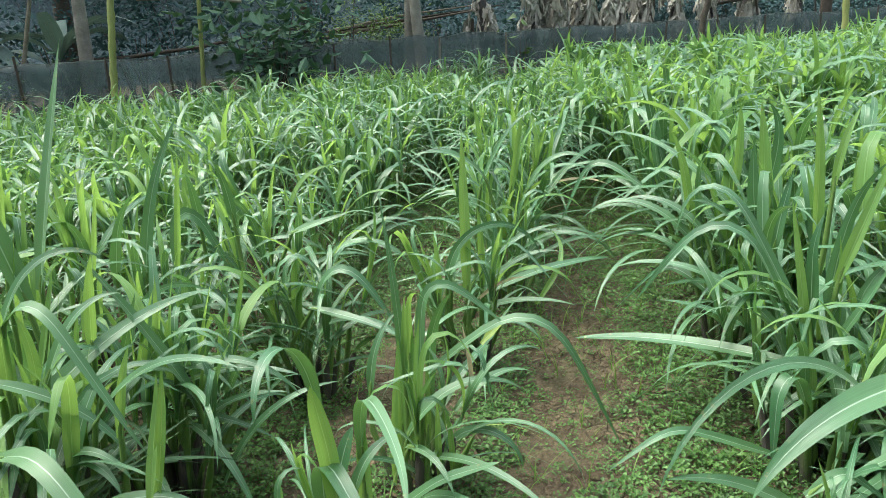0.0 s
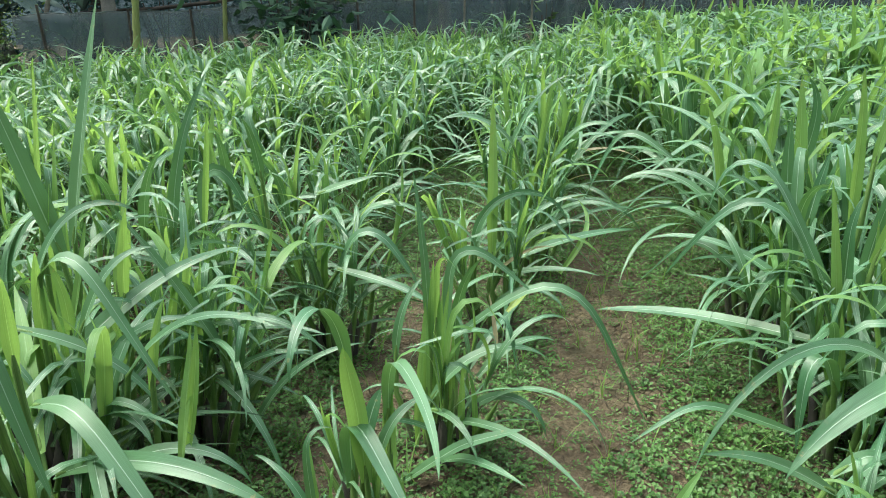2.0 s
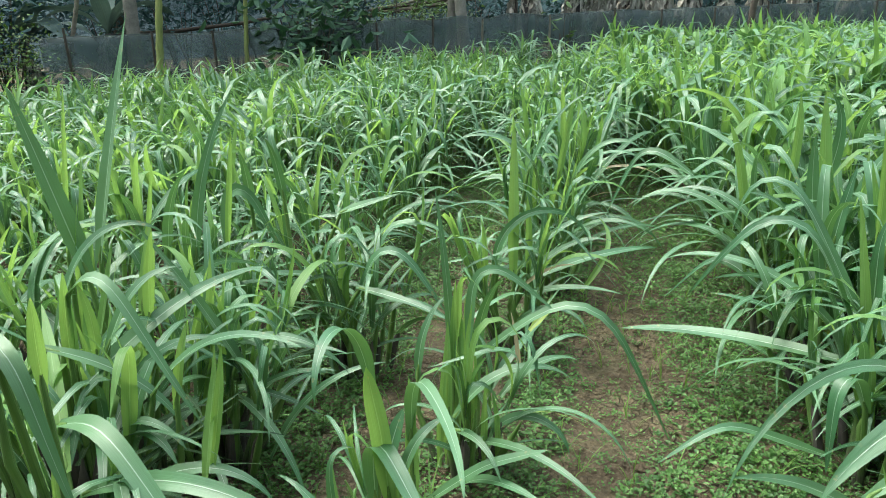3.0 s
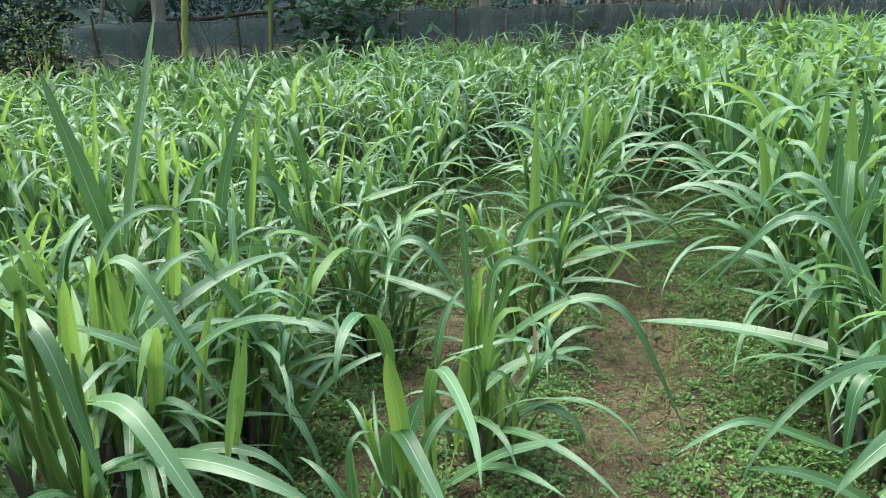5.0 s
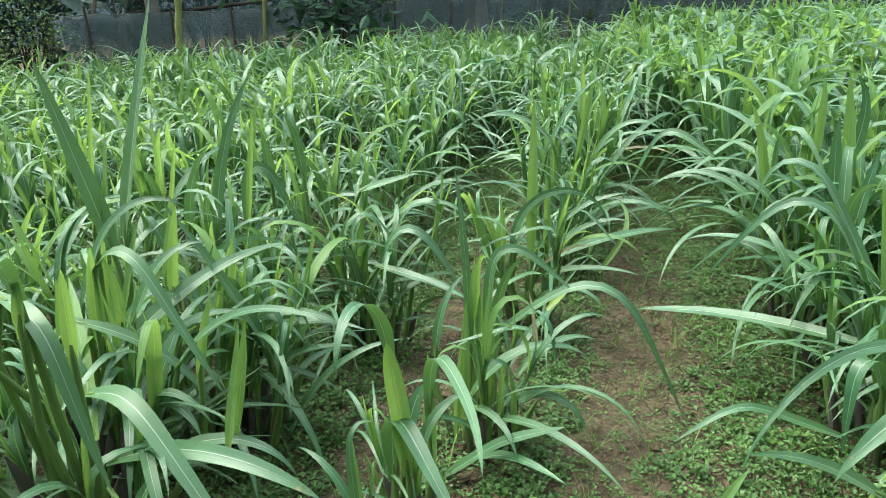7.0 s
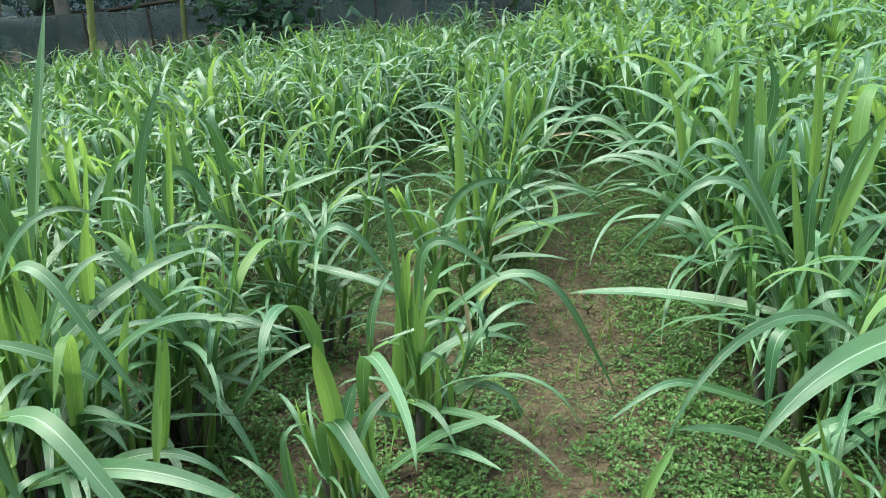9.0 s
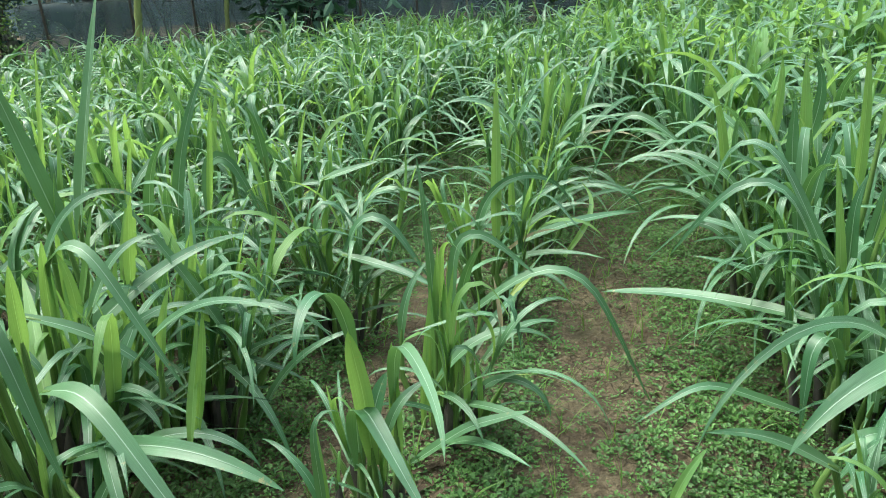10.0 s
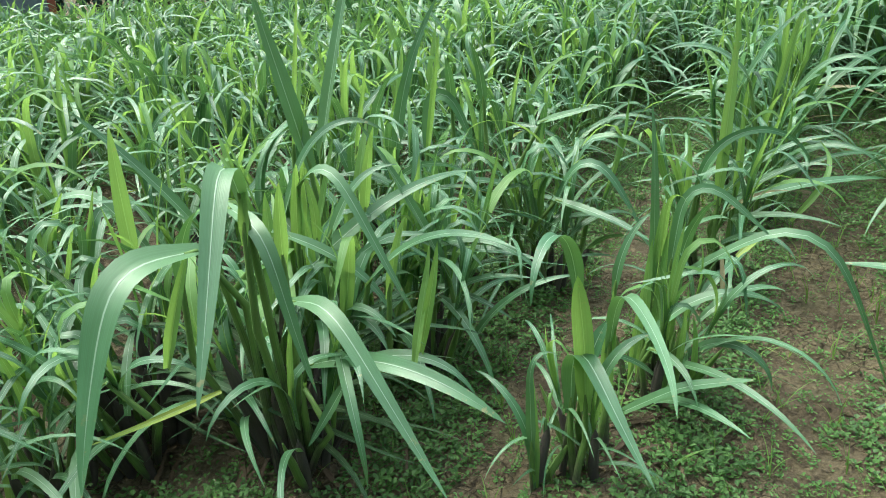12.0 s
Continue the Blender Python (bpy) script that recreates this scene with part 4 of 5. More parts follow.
def clump_a3():
    c = near_clump(0.12, 2.96, 6, 0.11, 0.80, 703, 'sugarcane clump with one tall yellow-green spear leaf')

    blade(c, SPEAR, 0.11, 2.85, 0.38, 62, 0.62, 88, -2, 0.73, -0.0, 0.060, 0.3)
    blade(c, LEAF, 0.03, 2.85, 0.43, 355, 0.55, 82, 161, 1.38, -0.1, 0.040, 1.2)
    blade(c, LEAF, 0.13, 2.90, 0.39, 355, 0.44, 56, 55, 1.58, 0.1, 0.041, 0.6)
    blade(c, LEAF, 0.15, 2.90, 0.36, 359, 0.39, 42, 57, 2.49, -0.3, 0.041, 0.55)
    blade(c, LEAF, 0.14, 2.90, 0.28, 340, 0.41, 22, 39, 1.56, 0.2, 0.041, 0.5)
    blade(c, LEAF, 0.12, 2.85, 0.18, 340, 0.35, 42, 101, 1.64, -0.4, 0.041, 0.5)
    blade(c, LEAF, 0.16, 3.00, 0.30, 21, 0.69, 20, 32, 1.06, 0.3, 0.045, 0.5, 5.0)
    blade(c, SPEAR, 0.42, 3.10, 0.23, 25, 0.36, 49, 8, -0.77, 2.3, 0.037, 0.7)
    blade(c, SPEAR, 0.17, 2.90, 0.39, 128, 0.31, 92, 10, 1.82, 0.0, 0.041, -0.5)
    blade(c, SPEAR, -0.01, 2.85, 0.35, 134, 0.27, 93, 21, 2.62, 0.0, 0.036, -0.5)
    blade(c, LEAF, 0.04, 2.95, 0.37, 356, 0.28, 80, 48, 1.60, 0.1, 0.048, 0.65)
    blade(c, DRY, 0.14, 2.85, 0.33, 345, 0.25, 47, 51, 1.72, 0.1, 0.018, 1.2)


clump_a3()


def clump_a4():
    c = near_clump(0.28, 3.60, 9, 0.14, 0.92, 704, 'middle-row sugarcane clump with narrow upright leaves')

    blade(c, LEAF, 0.18, 3.60, 0.65, 343, 0.47, 66, 46, 2.55, 0.2, 0.049, 0.75)
    blade(c, SPEAR, 0.33, 3.60, 0.62, 1, 0.39, 81, 1, 1.08, 0.1, 0.043, 1.3)
    blade(c, LEAF, 0.40, 3.60, 0.61, 338, 0.41, 63, 112, 1.92, 0.2, 0.043, 0.7)
    blade(c, LEAF, 0.21, 3.50, 0.70, 198, 0.41, 59, 78, 1.15, -0.1, 0.041, -0.7)


clump_a4()


def clump_l1():
    c = near_clump(-1.00, 1.46, 14, 0.18, 0.72, 705, 'large sugarcane clump with very broad drooping blue-green leaves', 1.4, True)

    blade(c, LEAF, -0.94, 1.45, 0.545, 330, 0.675, 22.4, 62, -0.26, 0.01, 0.06, 0.3)
    blade(c, LEAF, -0.899, 1.42, 0.376, 341, 0.631, 29.4, 62.1, 1.48, 0.21, 0.048, 0.75, 5.0)
    blade(c, LEAF, -0.78, 1.50, 0.36, 357, 0.35, 23, 90, 1.90, -0.1, 0.041, 0.4)
    blade(c, LEAF, -0.821, 1.16, 0.936, 292, 0.57, 66.1, 109.1, -0.23, -0.06, 0.058, -0.3)
    blade(c, LEAF, -1.01, 1.22, 0.786, 259, 0.601, 14.5, 75.8, -0.31, 0.48, 0.098, -0.4)
    blade(c, LEAF, -0.932, 1.25, 0.888, 328, 0.491, 0.5, 73.9, -0.31, 0.3, 0.046, 0.2)
    blade(c, LEAF, -0.96, 1.60, 0.81, 339, 0.55, 44, 101, -0.23, 0.1, 0.037, 0.5)
    blade(c, LEAF, -0.92, 1.65, 0.64, 24, 0.29, 65, 80, 2.59, 0.1, 0.041, 0.6)
    blade(c, LEAF, -1.09, 1.62, 0.45, 38, 0.67, 38, 44, 2.52, -0.1, 0.066, 0.5)
    blade(c, LEAF, -1.01, 1.55, 0.69, 16, 0.42, -21, 57, 1.34, 0.0, 0.041, 0.45)
    blade(c, SPEAR, -0.99, 1.60, 0.63, 343, 0.24, 83, 11, 2.18, -0.3, 0.043, -0.5)
    blade(c, SPEAR, -0.83, 1.28, 0.74, 335, 0.20, 84, 12, 1.97, -0.2, 0.042, -0.4)
    blade(c, SPEAR, -0.88, 1.36, 0.35, 160, 0.37, -70, -5, 0.83, 0.0, 0.024, 0.7)
    blade(c, LEAF, -0.77, 1.36, 0.37, 215, 0.18, -58, -5, 1.01, 0.1, 0.041, -0.5)
    blade(c, LEAF, -0.79, 1.40, 0.45, 303, 0.39, 27, 123, 0.85, 0.3, 0.036, 0)
    blade(c, SPEAR, -0.82, 1.15, 0.87, 10, 0.11, 83, -1, 2.23, -0.0, 0.032, 1.6)
    blade(c, LEAF, -1.14, 1.30, 0.65, 352, 0.23, 78, 44, 1.69, -0.2, 0.045, -0.35)
    blade(c, SPEAR, -1.14, 1.20, 0.49, 11, 0.30, 72, 4, 1.59, 0.7, 0.044, 1.6)
    blade(c, YELLOWED, -0.98, 1.15, 0.46, 191, 0.39, -27, -4, 1.33, 0.0, 0.021, -1)
    blade(c, LEAF, -0.79, 1.60, 0.54, 336, 0.57, 48, 60, 1.58, -0.0, 0.041, 0.65)
    blade(c, LEAF, -0.88, 1.60, 0.43, 344, 0.22, 71, 133, 0.72, 0.1, 0.032, 0.4)
    blade(c, LEAF, -0.88, 1.60, 0.41, 338, 0.22, 57, 114, 0.82, -0.3, 0.038, 0.3)
    blade(c, SPEAR, -0.73, 1.60, 0.52, 2, 0.22, 78, 10, 2.63, 0.3, 0.037, 1.6)
    blade(c, SPEAR, -0.61, 1.50, 0.41, 357, 0.32, 77, -5, 2.65, -0.2, 0.038, 1.6)
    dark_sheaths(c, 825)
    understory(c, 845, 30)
    blade(c, SPEAR, -0.993, 1.62, 0.582, 89, 0.249, 84.5, -4.1, -0.59, 0.07, 0.056, 0)
    blade(c, SPEAR, -0.605, 1.45, 0.419, 82, 0.288, 67.6, -10, -0.75, -0.17, 0.036, 0)
    blade(c, SPEAR, -0.915, 1.4, 0.468, 122, 0.504, 37.4, 16.7, 0.59, 0.1, 0.054, 0)


clump_l1()


def clump_l1b():
    c = near_clump(-1.48, 1.42, 13, 0.18, 0.80, 706, 'sugarcane clump with broad hanging leaves beside the large clump', 1.4, True)

    blade(c, SPEAR, -1.57, 1.60, 0.51, 352, 0.42, 89, 5, 0.81, 0.1, 0.068, -0.5)
    blade(c, LEAF, -1.36, 1.20, 0.39, 188, 0.52, -33, 28, 0.65, 0.4, 0.044, -0.8)
    blade(c, SPEAR, -1.69, 1.08, 0.03, 117, 0.28, 60, 3, 1.15, 0.1, 0.053, 0.3)
    blade(c, LEAF, -1.42, 1.30, 0.36, 198, 0.39, 14, 34, -0.34, -0.1, 0.047, -0.5)
    blade(c, LEAF, -1.58, 1.60, 0.33, 199, 0.34, 44, 37, 0.71, 0.2, 0.054, -0.4)
    blade(c, LEAF, -2.00, 1.62, 0.03, 252, 0.50, 85, 25, -0.75, 0.3, 0.060, -1.6)
    blade(c, LEAF, -1.80, 1.90, 0.41, 190, 0.59, 55, 76, -0.44, 0.2, 0.056, -0.5)
    blade(c, LEAF, -1.44, 1.75, 0.59, 224, 0.47, 62, 12, 1.06, -0.1, 0.055, -0.65)
    dark_sheaths(c, 826)
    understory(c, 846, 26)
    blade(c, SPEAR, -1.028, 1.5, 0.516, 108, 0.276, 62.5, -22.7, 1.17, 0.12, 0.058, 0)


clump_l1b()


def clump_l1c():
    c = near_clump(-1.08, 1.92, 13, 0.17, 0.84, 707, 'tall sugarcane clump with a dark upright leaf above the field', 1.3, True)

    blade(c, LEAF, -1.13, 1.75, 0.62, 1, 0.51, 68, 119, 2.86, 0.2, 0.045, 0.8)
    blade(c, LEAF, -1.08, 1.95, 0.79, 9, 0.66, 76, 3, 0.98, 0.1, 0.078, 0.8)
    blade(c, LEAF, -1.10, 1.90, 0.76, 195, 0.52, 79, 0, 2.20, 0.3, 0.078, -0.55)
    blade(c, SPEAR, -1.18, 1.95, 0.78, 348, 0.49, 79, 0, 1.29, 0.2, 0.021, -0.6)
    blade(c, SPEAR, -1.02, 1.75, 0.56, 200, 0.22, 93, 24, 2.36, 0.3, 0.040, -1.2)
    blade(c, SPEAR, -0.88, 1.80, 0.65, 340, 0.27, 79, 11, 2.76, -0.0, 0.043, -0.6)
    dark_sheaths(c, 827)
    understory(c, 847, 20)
    blade(c, SPEAR, -0.978, 1.95, 0.637, 81, 0.246, 68.4, 0.6, -0.23, -0.04, 0.043, 0)
    blade(c, SPEAR, -1.074, 1.85, 0.556, 67, 0.294, 69.2, -2.6, 1.15, -0.1, 0.034, 0)


clump_l1c()


def clump_l2():
    c = near_clump(-0.86, 2.04, 12, 0.15, 0.78, 708, 'sugarcane clump leaning over the bare furrow', 1.2, True)

    blade(c, LEAF, -0.69, 1.95, 0.42, 222, 0.54, 68, 8, 1.62, 0.1, 0.061, -0.75)
    blade(c, SPEAR, -0.90, 2.00, 0.04, 348, 0.45, 79, 8, 2.25, 0.2, 0.036, -0.8)
    blade(c, SPEAR, -0.91, 2.00, 0.04, 27, 0.25, 86, -6, 2.54, -0.0, 0.028, 1.4)
    blade(c, LEAF, -0.86, 2.05, 0.36, 348, 0.56, 49, 109, 1.43, 0.1, 0.041, 0.5)
    blade(c, LEAF, -0.76, 2.10, 0.40, 359, 0.35, 23, 40, 0.92, -0.1, 0.041, 0.45)
    blade(c, LEAF, -0.78, 2.10, 0.22, 344, 0.39, 46, 50, 1.34, 0.2, 0.041, 0.6)
    blade(c, LEAF, -0.66, 2.00, 0.09, 359, 0.51, 63, 74, 1.87, 0.5, 0.041, 0.6)
    blade(c, LEAF, -0.81, 2.10, 0.28, 344, 0.32, 7, 46, 1.31, 0.4, 0.034, 0.35)
    blade(c, LEAF, -0.75, 2.00, 0.30, 322, 0.41, 12, 89, 0.84, 0.1, 0.036, 0.3)
    blade(c, LEAF, -1.03, 2.10, 0.33, 336, 0.44, 63, 3, -0.56, -0.2, 0.041, -0.35)


clump_l2()


def clump_l3():
    c = near_clump(-0.55, 2.75, 10, 0.14, 0.80, 709, 'sugarcane clump arching its leaves across the furrow', 1.1)

    blade(c, LEAF, -0.52, 2.60, 0.28, 350, 0.68, 70, 128, -0.52, -0.0, 0.054, 0.65)
    blade(c, LEAF, -0.46, 2.55, 0.45, 336, 0.40, -4, 25, 2.27, 0.1, 0.041, 0.45)
    blade(c, SPEAR, -0.58, 2.70, 0.28, 58, 0.40, 83, -1, 1.12, 0.1, 0.040, 0.6)
    blade(c, LEAF, -0.56, 2.75, 0.69, 349, 0.24, 22, 7, 1.04, 0.1, 0.041, 0.65)
    blade(c, LEAF, -0.50, 2.90, 0.48, 341, 0.47, 56, 127, 1.39, 0.5, 0.041, 0.6)
    blade(c, LEAF, -0.62, 2.80, 0.39, 208, 0.43, 21, 22, 1.24, 0.1, 0.041, -0.55)
    blade(c, LEAF, -0.82, 2.85, 0.73, 247, 0.26, 82, 32, 2.56, -0.0, 0.045, 0.6)


clump_l3()


def clump_l4():
    c = near_clump(-1.10, 2.70, 11, 0.16, 0.88, 710, 'sugarcane clump with a sharply bent broad leaf', 1.2)

    blade(c, LEAF, -1.05, 2.78, 0.51, 345, 0.61, 87, 154, -0.47, 0.2, 0.067, 1.3)
    blade(c, LEAF, -1.25, 2.90, 0.47, 13, 0.68, 82, 25, 1.36, 0.4, 0.063, 1.5)
    blade(c, LEAF, -1.27, 2.70, 0.54, 349, 0.38, 80, 41, 2.31, 0.5, 0.062, -0.4)
    blade(c, SPEAR, -1.02, 2.70, 0.56, 348, 0.46, 80, -1, 1.71, 0.2, 0.034, -0.8)
    blade(c, SPEAR, -1.19, 2.40, 0.64, 355, 0.34, 77, 0, 1.43, -0.0, 0.026, -0.8)
    blade(c, LEAF, -0.94, 2.80, 0.72, 284, 0.24, 74, 17, 1.28, -0.3, 0.049, 0)
    blade(c, SPEAR, -1.29, 2.50, 0.31, 349, 0.35, 77, 2, 2.56, 0.1, 0.043, -0.7)
    blade(c, LEAF, -1.10, 2.40, 0.36, 338, 0.58, 89, 103, 0.84, -0.1, 0.036, 1.6)


clump_l4()


def clump_b0():
    c = near_clump(1.08, 1.46, 4, 0.09, 0.55, 711, 'sugarcane clump with one very broad leaf beside the path')

    blade(c, LEAF, 1.056, 1.45, 0.507, 210, 0.856, 54.1, 122.2, 1.89, 0.09, 0.037, -0.65)
    blade(c, LEAF, 1.007, 1.32, 0.751, 205, 0.432, 2.9, 65.7, 1.84, -0.1, 0.068, -0.3)
    blade(c, LEAF, 0.805, 1.32, 0.461, 207, 0.383, 37.6, 29.4, 2.16, -0.06, 0.039, -0.6)
    blade(c, SPEAR, 0.49, 1.32, 0.36, 25, 0.14, 75, 31, 0.78, -0.0, 0.030, 0.5)
    blade(c, LEAF, 0.96, 1.60, 0.30, 4, 0.22, 39, 80, -0.38, -0.2, 0.041, 0.5)


clump_b0()


def clump_b1():
    c = near_clump(1.19, 2.08, 11, 0.15, 0.76, 712, 'big sugarcane clump with a long level leaf over the path', 1.3)

    blade(c, SPEAR, 1.18, 2.10, 0.23, 191, 0.66, 80, 1, 2.80, -0.2, 0.046, 0.8)
    blade(c, LEAF, 1.15, 2.10, 0.50, 15, 0.35, 94, 24, -0.76, 0.0, 0.055, 0.7)
    blade(c, LEAF, 1.15, 2.15, 0.50, 155, 0.77, 62, 142, -0.65, -0.3, 0.048, -0.6)
    blade(c, LEAF, 1.14, 2.12, 0.43, 181, 0.85, 66, 123, -0.54, -1.0, 0.046, -0.7)
    blade(c, LEAF, 1.17, 2.25, 0.32, 140, 0.80, -2, 12, 1.51, 0.3, 0.053, -0.5, 5.0)
    blade(c, SPEAR, 1.17, 2.05, 0.17, 172, 0.22, 72, 3, 1.77, -0.1, 0.042, -1.6)
    blade(c, SPEAR, 1.17, 2.05, 0.11, 213, 0.42, 84, 8, 1.27, -0.1, 0.038, 0.4)
    blade(c, LEAF, 1.19, 2.10, 0.38, 318, 0.38, 66, -1, 1.58, -0.2, 0.046, 0.75)
    blade(c, SPEAR, 1.22, 2.10, 0.67, 344, 0.33, 74, 0, -0.45, 0.5, 0.050, 1.1)
    blade(c, LEAF, 1.22, 2.10, 0.32, 280, 0.35, 4, 65, 0.85, -0.0, 0.040, 0.5)
    blade(c, LEAF, 1.24, 2.20, 0.50, 289, 0.51, 84, 36, 3.00, 0.6, 0.049, -0.7)
    blade(c, LEAF, 1.15, 2.00, 0.37, 304, 0.28, 58, 23, 1.36, 0.9, 0.041, 0.75)
    blade(c, LEAF, 1.03, 2.00, 0.14, 194, 0.56, 26, 58, -0.62, 0.0, 0.041, -0.45)
    blade(c, LEAF, 1.078, 1.92, 0.347, 216, 0.449, 63.6, 155.7, -0.37, -0.12, 0.057, 0)


clump_b1()


def clump_b1b():
    c = near_clump(1.26, 2.55, 10, 0.15, 0.82, 713, 'sugarcane clump with stiff level leaves over the weeds', 1.3)

    blade(c, LEAF, 1.24, 2.45, 0.31, 158, 0.68, 47, 78, 1.60, -0.1, 0.052, -0.55)
    blade(c, LEAF, 1.27, 2.65, 0.21, 160, 0.43, 31, 32, 1.30, 0.1, 0.045, -0.5)
    blade(c, SPEAR, 1.30, 2.45, 0.66, 178, 0.49, 89, 7, 1.51, -0.3, 0.050, -1.6)
    blade(c, SPEAR, 1.32, 2.40, 0.87, 9, 0.25, 83, 33, 2.23, 0.3, 0.036, 0.8)
    blade(c, LEAF, 1.25, 2.60, 0.15, 177, 0.20, -24, 50, 1.06, 0.1, 0.041, -0.45)
    blade(c, LEAF, 1.23, 2.60, 0.60, 4, 0.27, 86, 11, 0.82, 0.3, 0.049, 0.9)


clump_b1b()


def clump_b2():
    c = near_clump(1.26, 3.05, 11, 0.16, 0.95, 714, 'tall thick sugarcane clump with many pale leaves', 1.3)

    blade(c, SPEAR, 1.32, 2.95, 0.58, 133, 0.48, 89, 9, 0.99, -0.4, 0.065, -1)
    blade(c, LEAF, 1.27, 2.90, 0.60, 163, 0.32, 83, -8, 1.82, -0.1, 0.065, -1.5)
    blade(c, LEAF, 1.25, 3.10, 0.61, 148, 0.69, 47, 63, 1.86, -0.3, 0.045, -0.55)
    blade(c, LEAF, 1.12, 3.10, 0.43, 150, 0.60, 52, 107, 1.61, 0.3, 0.045, -0.55)
    blade(c, LEAF, 1.19, 3.00, 0.23, 141, 0.60, 33, 83, -0.43, 0.3, 0.052, -0.6)
    blade(c, LEAF, 1.11, 3.00, 0.53, 148, 0.39, 51, 73, 1.30, 0.0, 0.046, -0.55)
    blade(c, LEAF, 0.91, 3.40, 0.68, 153, 0.64, 34, 100, -0.33, -0.1, 0.045, -0.7)
    blade(c, SPEAR, 1.21, 3.00, 0.40, 179, 0.38, 75, -4, 1.51, 0.1, 0.052, -1.6)
    blade(c, SPEAR, 1.28, 2.90, 0.31, 140, 0.31, 84, -4, 1.54, -0.3, 0.046, -1.1)
    blade(c, LEAF, 1.43, 2.95, 0.57, 346, 0.43, 79, 67, 2.32, -0.1, 0.057, 0.6)
    blade(c, LEAF, 1.29, 2.90, 0.43, 195, 0.49, 65, 61, 1.54, 0.5, 0.052, -0.8)
    blade(c, SPEAR, 1.07, 3.10, 0.60, 167, 0.35, 81, 18, 2.59, 0.4, 0.053, -1.4)
    blade(c, SPEAR, 1.32, 3.30, 0.67, 160, 0.35, 93, 12, 2.82, 0.0, 0.050, -1.4)
    blade(c, LEAF, 1.39, 3.10, 0.71, 151, 0.35, 99, 55, 2.92, 0.6, 0.057, -1.3)
    blade(c, LEAF, 1.30, 3.00, 0.16, 209, 0.19, 54, 113, 2.61, 0.4, 0.044, -0.75)


clump_b2()


# bamboo poles and slim trunks standing at the edge of the field
upright("bamboo_pole", "yellow-green bamboo pole standing at the field edge", "pole", BAMBOO, (-4.53, 9.2, 0), (-3.95, 9.25, 4.2), 0.044, 0.038, 12, seed=1, wobble=0.004)
upright("bamboo_pole", "thin green bamboo pole carrying a level cross pole", "pole", BAMBOO, (-3.63, 10.0, 0), (-3.45, 10.0, 1.93), 0.032, 0.027, 7, seed=2, wobble=0.004)
upright("bamboo_pole", "tall yellow bamboo pole among the cane", "pole", BAMBOO, (6.62, 13.5, 0), (6.4, 13.5, 4.0), 0.055, 0.05, 12, seed=3, wobble=0.004)
upright("thin_pole", "grey leaning stick at the field edge", "pole", DRY_WOOD, (-5.99, 9.3, 0), (-5.0, 9.3, 2.95), 0.032, 0.022, seed=4, wobble=0.012)
upright("dark_stake", "dark stake leaning against the net", "pole", DARK_BARK, (3.95, 13.4, 0), (4.35, 13.5, 2.6), 0.06, 0.05, seed=5)


def cross_pole():
    c = thing("cross_pole", "pale level bamboo laid on a pole top", "pole", at=(0, 0, 0))
    b = Build()
    pts = [Vector((-4.25, 9.93, 1.97)), Vector((-3.45, 10.0, 1.955)), Vector((-2.9, 10.05, 1.86))]
    b.tube(pts, [0.028, 0.026, 0.02], 8)
    part("culm", b, DRY_WOOD, c)
    return c


cross_pole()

tree(-5.25, 10.1, 5.5, 0.115, (0.05, 0.02), BARK, 61, "grey-barked tree trunk behind the net fence", leaves=420, leaf=0.30)
tree(-0.98, 12.1, 5.8, 0.095, (0.07, 0.0), BARK, 62, "slim pale tree trunk at the field edge")
tree(-0.62, 11.9, 5.8, 0.11, (-0.065, 0.02), BARK, 63, "pale leaning tree trunk at the field edge")
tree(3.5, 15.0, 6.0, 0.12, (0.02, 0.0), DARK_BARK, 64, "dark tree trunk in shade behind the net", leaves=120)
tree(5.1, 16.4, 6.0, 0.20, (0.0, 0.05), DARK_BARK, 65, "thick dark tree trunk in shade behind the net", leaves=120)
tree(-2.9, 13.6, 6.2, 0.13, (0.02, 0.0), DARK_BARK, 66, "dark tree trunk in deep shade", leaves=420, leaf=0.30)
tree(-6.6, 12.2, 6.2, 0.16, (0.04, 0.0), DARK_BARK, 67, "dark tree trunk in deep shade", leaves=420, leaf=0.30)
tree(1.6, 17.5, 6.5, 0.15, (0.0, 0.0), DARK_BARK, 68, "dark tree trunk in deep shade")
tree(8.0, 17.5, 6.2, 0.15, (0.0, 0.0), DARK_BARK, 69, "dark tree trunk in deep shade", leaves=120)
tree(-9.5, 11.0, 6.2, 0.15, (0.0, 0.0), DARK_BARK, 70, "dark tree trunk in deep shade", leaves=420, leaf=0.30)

# undergrowth
shrub(-2.68, 10.15, 1.0, 1.95, 520, 0.20, SHRUB, 81, "dark green broad-leaved shrub before the net")
r_bg = random.Random(90)
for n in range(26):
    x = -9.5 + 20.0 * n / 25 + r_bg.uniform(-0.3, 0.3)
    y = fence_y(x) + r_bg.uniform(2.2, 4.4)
    shrub(x, y, r_bg.uniform(1.3, 2.0), r_bg.uniform(1.7, 2.8), 900, r_bg.uniform(0.09, 0.15), SHADED_SHRUB, 200 + n, "undergrowth shrub behind the fence, leaves coloured dark for shade")
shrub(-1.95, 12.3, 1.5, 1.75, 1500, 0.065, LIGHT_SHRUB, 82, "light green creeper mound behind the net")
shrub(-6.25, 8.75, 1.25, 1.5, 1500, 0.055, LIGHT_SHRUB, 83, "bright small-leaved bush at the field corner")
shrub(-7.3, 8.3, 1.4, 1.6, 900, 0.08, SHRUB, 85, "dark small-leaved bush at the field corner")
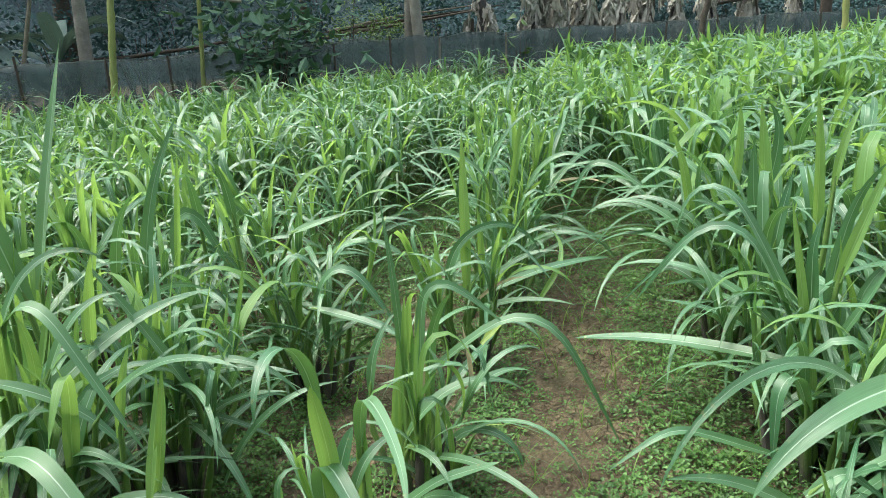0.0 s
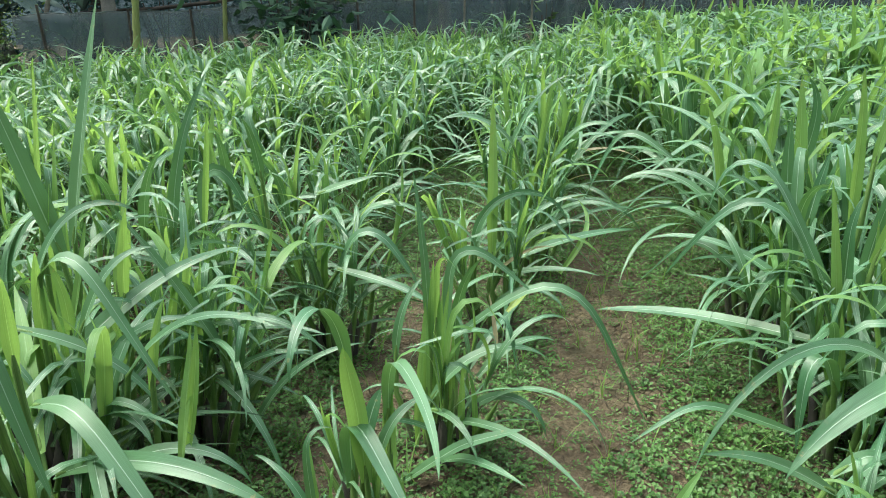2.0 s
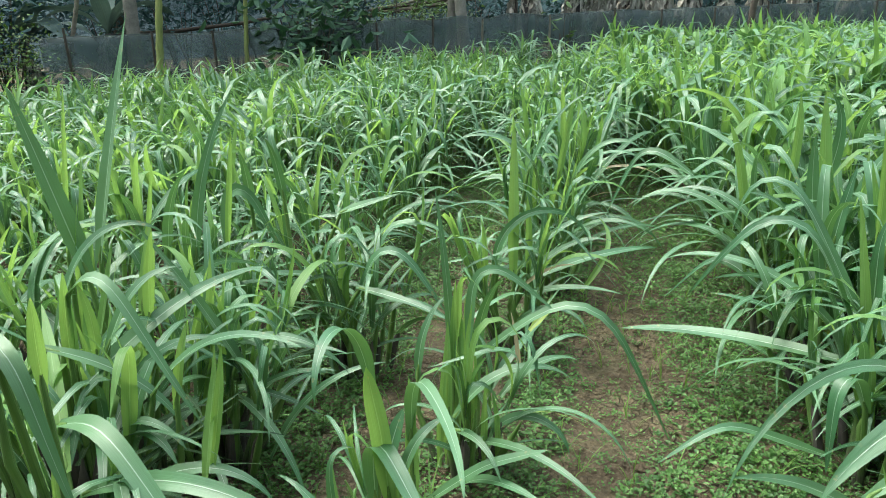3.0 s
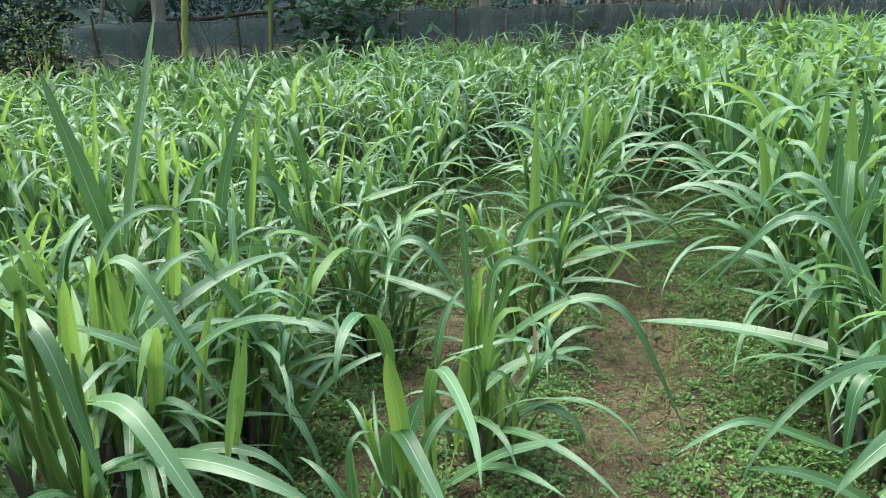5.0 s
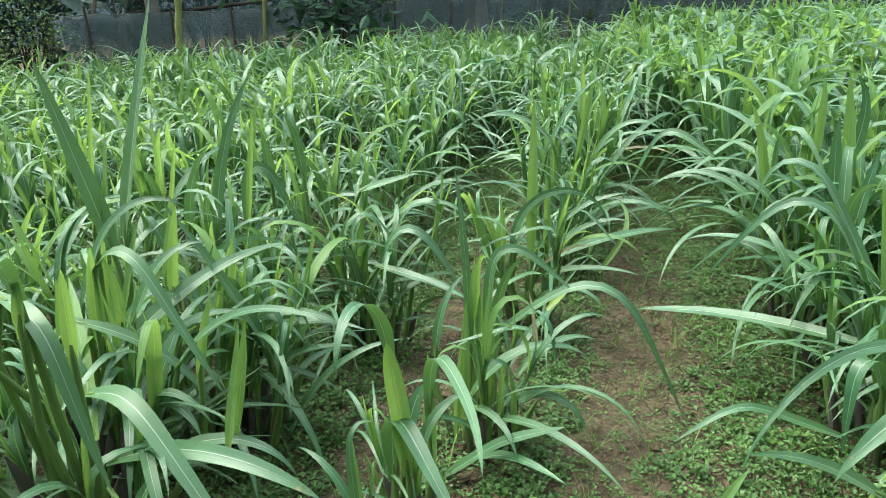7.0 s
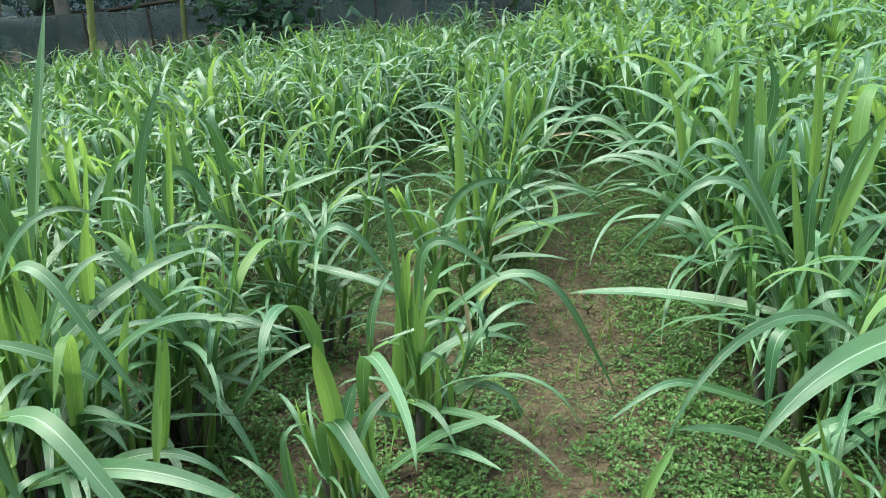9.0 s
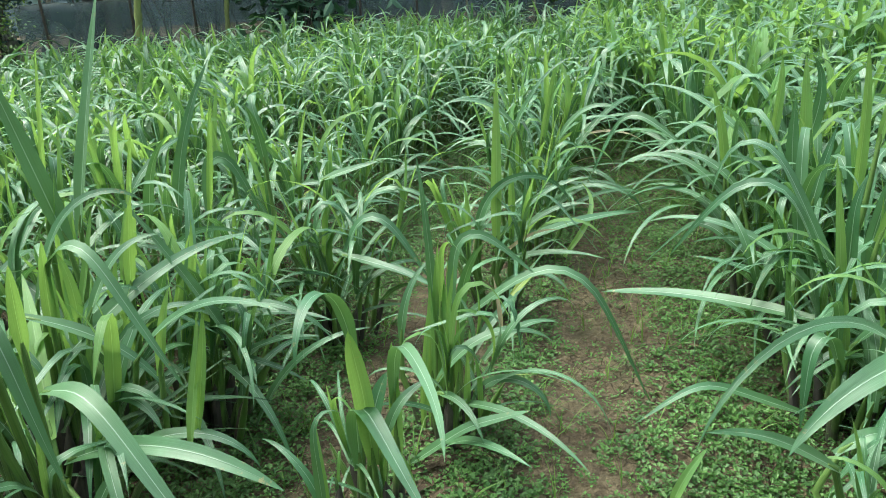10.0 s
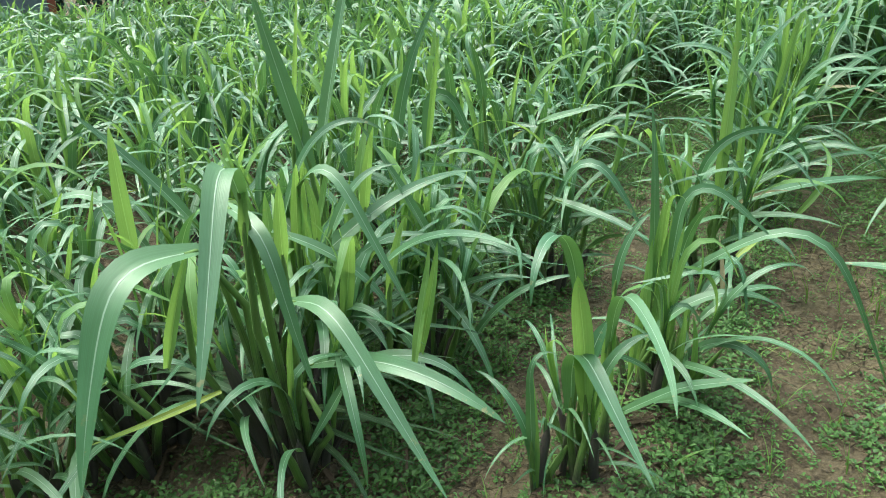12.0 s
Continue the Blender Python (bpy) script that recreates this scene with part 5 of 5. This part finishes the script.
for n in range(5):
    shrub(-7.0 - 0.8 * n, 9.8 - 0.3 * n, 1.7, 2.4, 520, 0.17, SHADED_SHRUB, 240 + n, "undergrowth shrub behind the fence, leaves coloured dark for shade")
shrub(0.86, 12.15, 0.28, 1.42, 21, 0.17, LIGHT_SHRUB, 86, "bright heart-leaved creeper hanging over the net")
shrub(-5.6, 10.6, 0.9, 1.0, 300, 0.10, SHRUB, 84, "dark bush at the foot of a tree")

banana(-5.75, 10.5, 301, 1.25, 3, 6, "banana plant with broad grey-green leaves in shade")
banana(-6.9, 10.2, 302, 1.1, 2, 6, "low banana plant with broad pale leaves in shade")


def fallen_branch(pts, radius, label):
    """A dead branch lying in the brush."""
    c = thing("fallen_branch", label, "branch")
    b = Build()
    b.tube([Vector(p) for p in pts], [radius * (1 - 0.5 * i / (len(pts) - 1)) for i in range(len(pts))], 7)
    part("limb", b, DARK_BARK, c)
    for n, q in enumerate(pts[1:-1]):
        t = Build()
        q = Vector(q)
        t.tube([q, q + Vector((0.12, 0.1, -0.5)), q + Vector((0.2, 0.15, -q.z - 0.05))], [radius * 0.5, radius * 0.4, radius * 0.3], 5)
        part("fork", t, DARK_BARK, c)
    return c


fallen_branch([(-6.0, 11.0, 1.20), (-5.0, 11.0, 1.22), (-4.0, 11.2, 1.30), (-3.0, 11.6, 1.46), (-2.4, 11.8, 1.5)], 0.035, "dark dead branch propped in the brush")
fallen_branch([(4.8, 15.6, 1.5), (5.8, 15.7, 1.6), (7.0, 15.9, 1.85), (8.0, 16.0, 2.0)], 0.05, "dark dead branch propped behind the net")
for n, (x, dy, dead, green) in enumerate([(0.3, 0.9, 8, 0), (1.15, 0.6, 16, 0), (1.6, 0.8, 17, 0), (2.1, 0.9, 16, 0), (2.6, 0.6, 16, 0), (3.15, 0.8, 15, 0), (4.0, 0.8, 13, 0), (4.75, 0.6, 13, 0), (5.7, 0.9, 10, 1), (7.0, 0.9, 10, 1)]):
    banana(x, fence_y(x) + dy, 310 + n, r_bg.uniform(1.9, 2.4), dead, green, "banana plant hung with withered grey-brown leaves")


def brush_pile():
    """Cut poles stacked on forked stakes behind the net."""
    r = random.Random(99)
    c = thing("pole_stack", "grey cut poles stacked level on stakes behind the net", "poles")
    for x in (-2.2, -0.9, 0.1):
        b = Build()
        b.tube([Vector((x, 13.0, -0.1)), Vector((x + 0.02, 13.0, 1.42 + 0.03 * (x + 2.2))), ], [0.035, 0.03], 7)
        part("stake", b, DARK_BARK, c)
    for n in range(7):
        b = Build()
        z = 1.38 + 0.022 * n
        y = 12.96 + r.uniform(-0.06, 0.06)
        x0, x1 = -2.5 + r.uniform(-0.3, 0.5), 0.35 + r.uniform(-0.7, 0.3)
        b.tube([Vector((x0, y, z - 0.10)), Vector(((x0 + x1) / 2, y + 0.02, z + 0.05 + r.uniform(-0.03, 0.05))), Vector((x1, y, z + 0.14 + r.uniform(-0.04, 0.10)))], [0.026, 0.02, 0.010], 6)
        part("pole", b, DRY_WOOD if n % 3 == 0 else DARK_BARK, c)
    return c


brush_pile()


def slab(b, x0, x1, y0, y1, z0, z1):
    """A box with slightly eased upright edges."""
    e = min(0.006, (x1 - x0) / 4, (y1 - y0) / 4)
    ring = [(x0 + e, y0), (x1 - e, y0), (x1, y0 + e), (x1, y1 - e), (x1 - e, y1), (x0 + e, y1), (x0, y1 - e), (x0, y0 + e)]
    for (ax, ay), (bx, by) in zip(ring, ring[1:] + ring[:1]):
        b.poly([(ax, ay, z0), (bx, by, z0), (bx, by, z1), (ax, ay, z1)])
    b.poly([(x, y, z1) for x, y in ring])
    b.poly([(x, y, z0) for x, y in reversed(ring)])


def shed():
    """A low shed at the field's corner: blue-grey base, red-brown sill and corner post, white barred panels."""
    c = thing("shed", "low shed with red-brown sill and white barred panels", "shed")
    c.matrix_basis = Matrix.Translation((-7.38, 7.13, -0.05)) @ Matrix.Rotation(math.atan2(-0.72, -0.69), 4, "Z") @ Matrix.Diagonal((1, -1, 1, 1))
    red = plain_material("red_brown_paint", (0.270, 0.075, 0.045), (0.360, 0.120, 0.075), 9, 0.7, 0.3, 0.004)
    white = plain_material("white_paint", (0.620, 0.640, 0.640), (0.760, 0.770, 0.760), 8, 0.6, 0.2, 0.003)
    grey = plain_material("blue_grey_wall", (0.150, 0.190, 0.220), (0.230, 0.270, 0.290), 6, 0.8, 0.4, 0.005)
    roofing = plain_material("grey_roof_sheet", (0.180, 0.180, 0.170), (0.300, 0.295, 0.280), 8, 0.6, 0.3, 0.005)
    for name, mat, size in (("wall", grey, (0.08, 2.6, 0.02, 1.2, 0.0, 0.955)), ("sill", red, (0.09, 2.6, -0.02, 0.06, 0.960, 1.050)),
                            ("corner_post", red, (0.0, 0.085, -0.01, 0.09, 0.0, 2.0)), ("panel", white, (0.09, 2.6, 0.03, 0.07, 1.055, 1.98)),
                            ("roof", roofing, (-0.15, 2.8, -0.2, 1.4, 2.005, 2.05))):
        b = Build()
        slab(b, *size)
        part(name, b, mat, c, smooth=False)
    for n in range(20):
        b = Build()
        slab(b, 0.14 + 0.125 * n, 0.155 + 0.125 * n, 0.0, 0.02, 1.055, 1.98)
        part("bar", b, grey, c, smooth=False)
    return c


shed()


def backdrop():
    """A deep bank of dark forest that closes the view behind the fence and round the field. Its unseen part behind the
    camera is added nearer and taller, for shade.
    """
    b = Build()
    n = 120
    grid = []
    for q in (0.0, 0.25, 0.5, 0.75, 1.0):
        row = []
        for i in range(n + 1):
            a = 2 * math.pi * i / n
            # unseen stretch behind the camera, pulled in and raised to block sky light
            behind = max(0.0, -math.sin(a))
            d = 26 - 16 * behind + (3 - 2 * behind) * noise.noise((math.cos(a) * 3, math.sin(a) * 3, q * 2)) + 2.5 * q
            h = (6.0 + 7.0 * behind + 1.5 * noise.noise((math.cos(a) * 4, math.sin(a) * 4, 8.0))) * q
            row.append((math.cos(a) * d, 2 + math.sin(a) * d, h - 0.3))
        grid.append(row)
    b.quad_strip(grid, [[(i, j) for i in range(n + 1)] for j in range(5)])
    return tagged(new("backdrop", b.mesh("backdrop", FOREST)), "dark distant bank of trees round the field, with an added unseen bank behind", "woods", kind="structure")


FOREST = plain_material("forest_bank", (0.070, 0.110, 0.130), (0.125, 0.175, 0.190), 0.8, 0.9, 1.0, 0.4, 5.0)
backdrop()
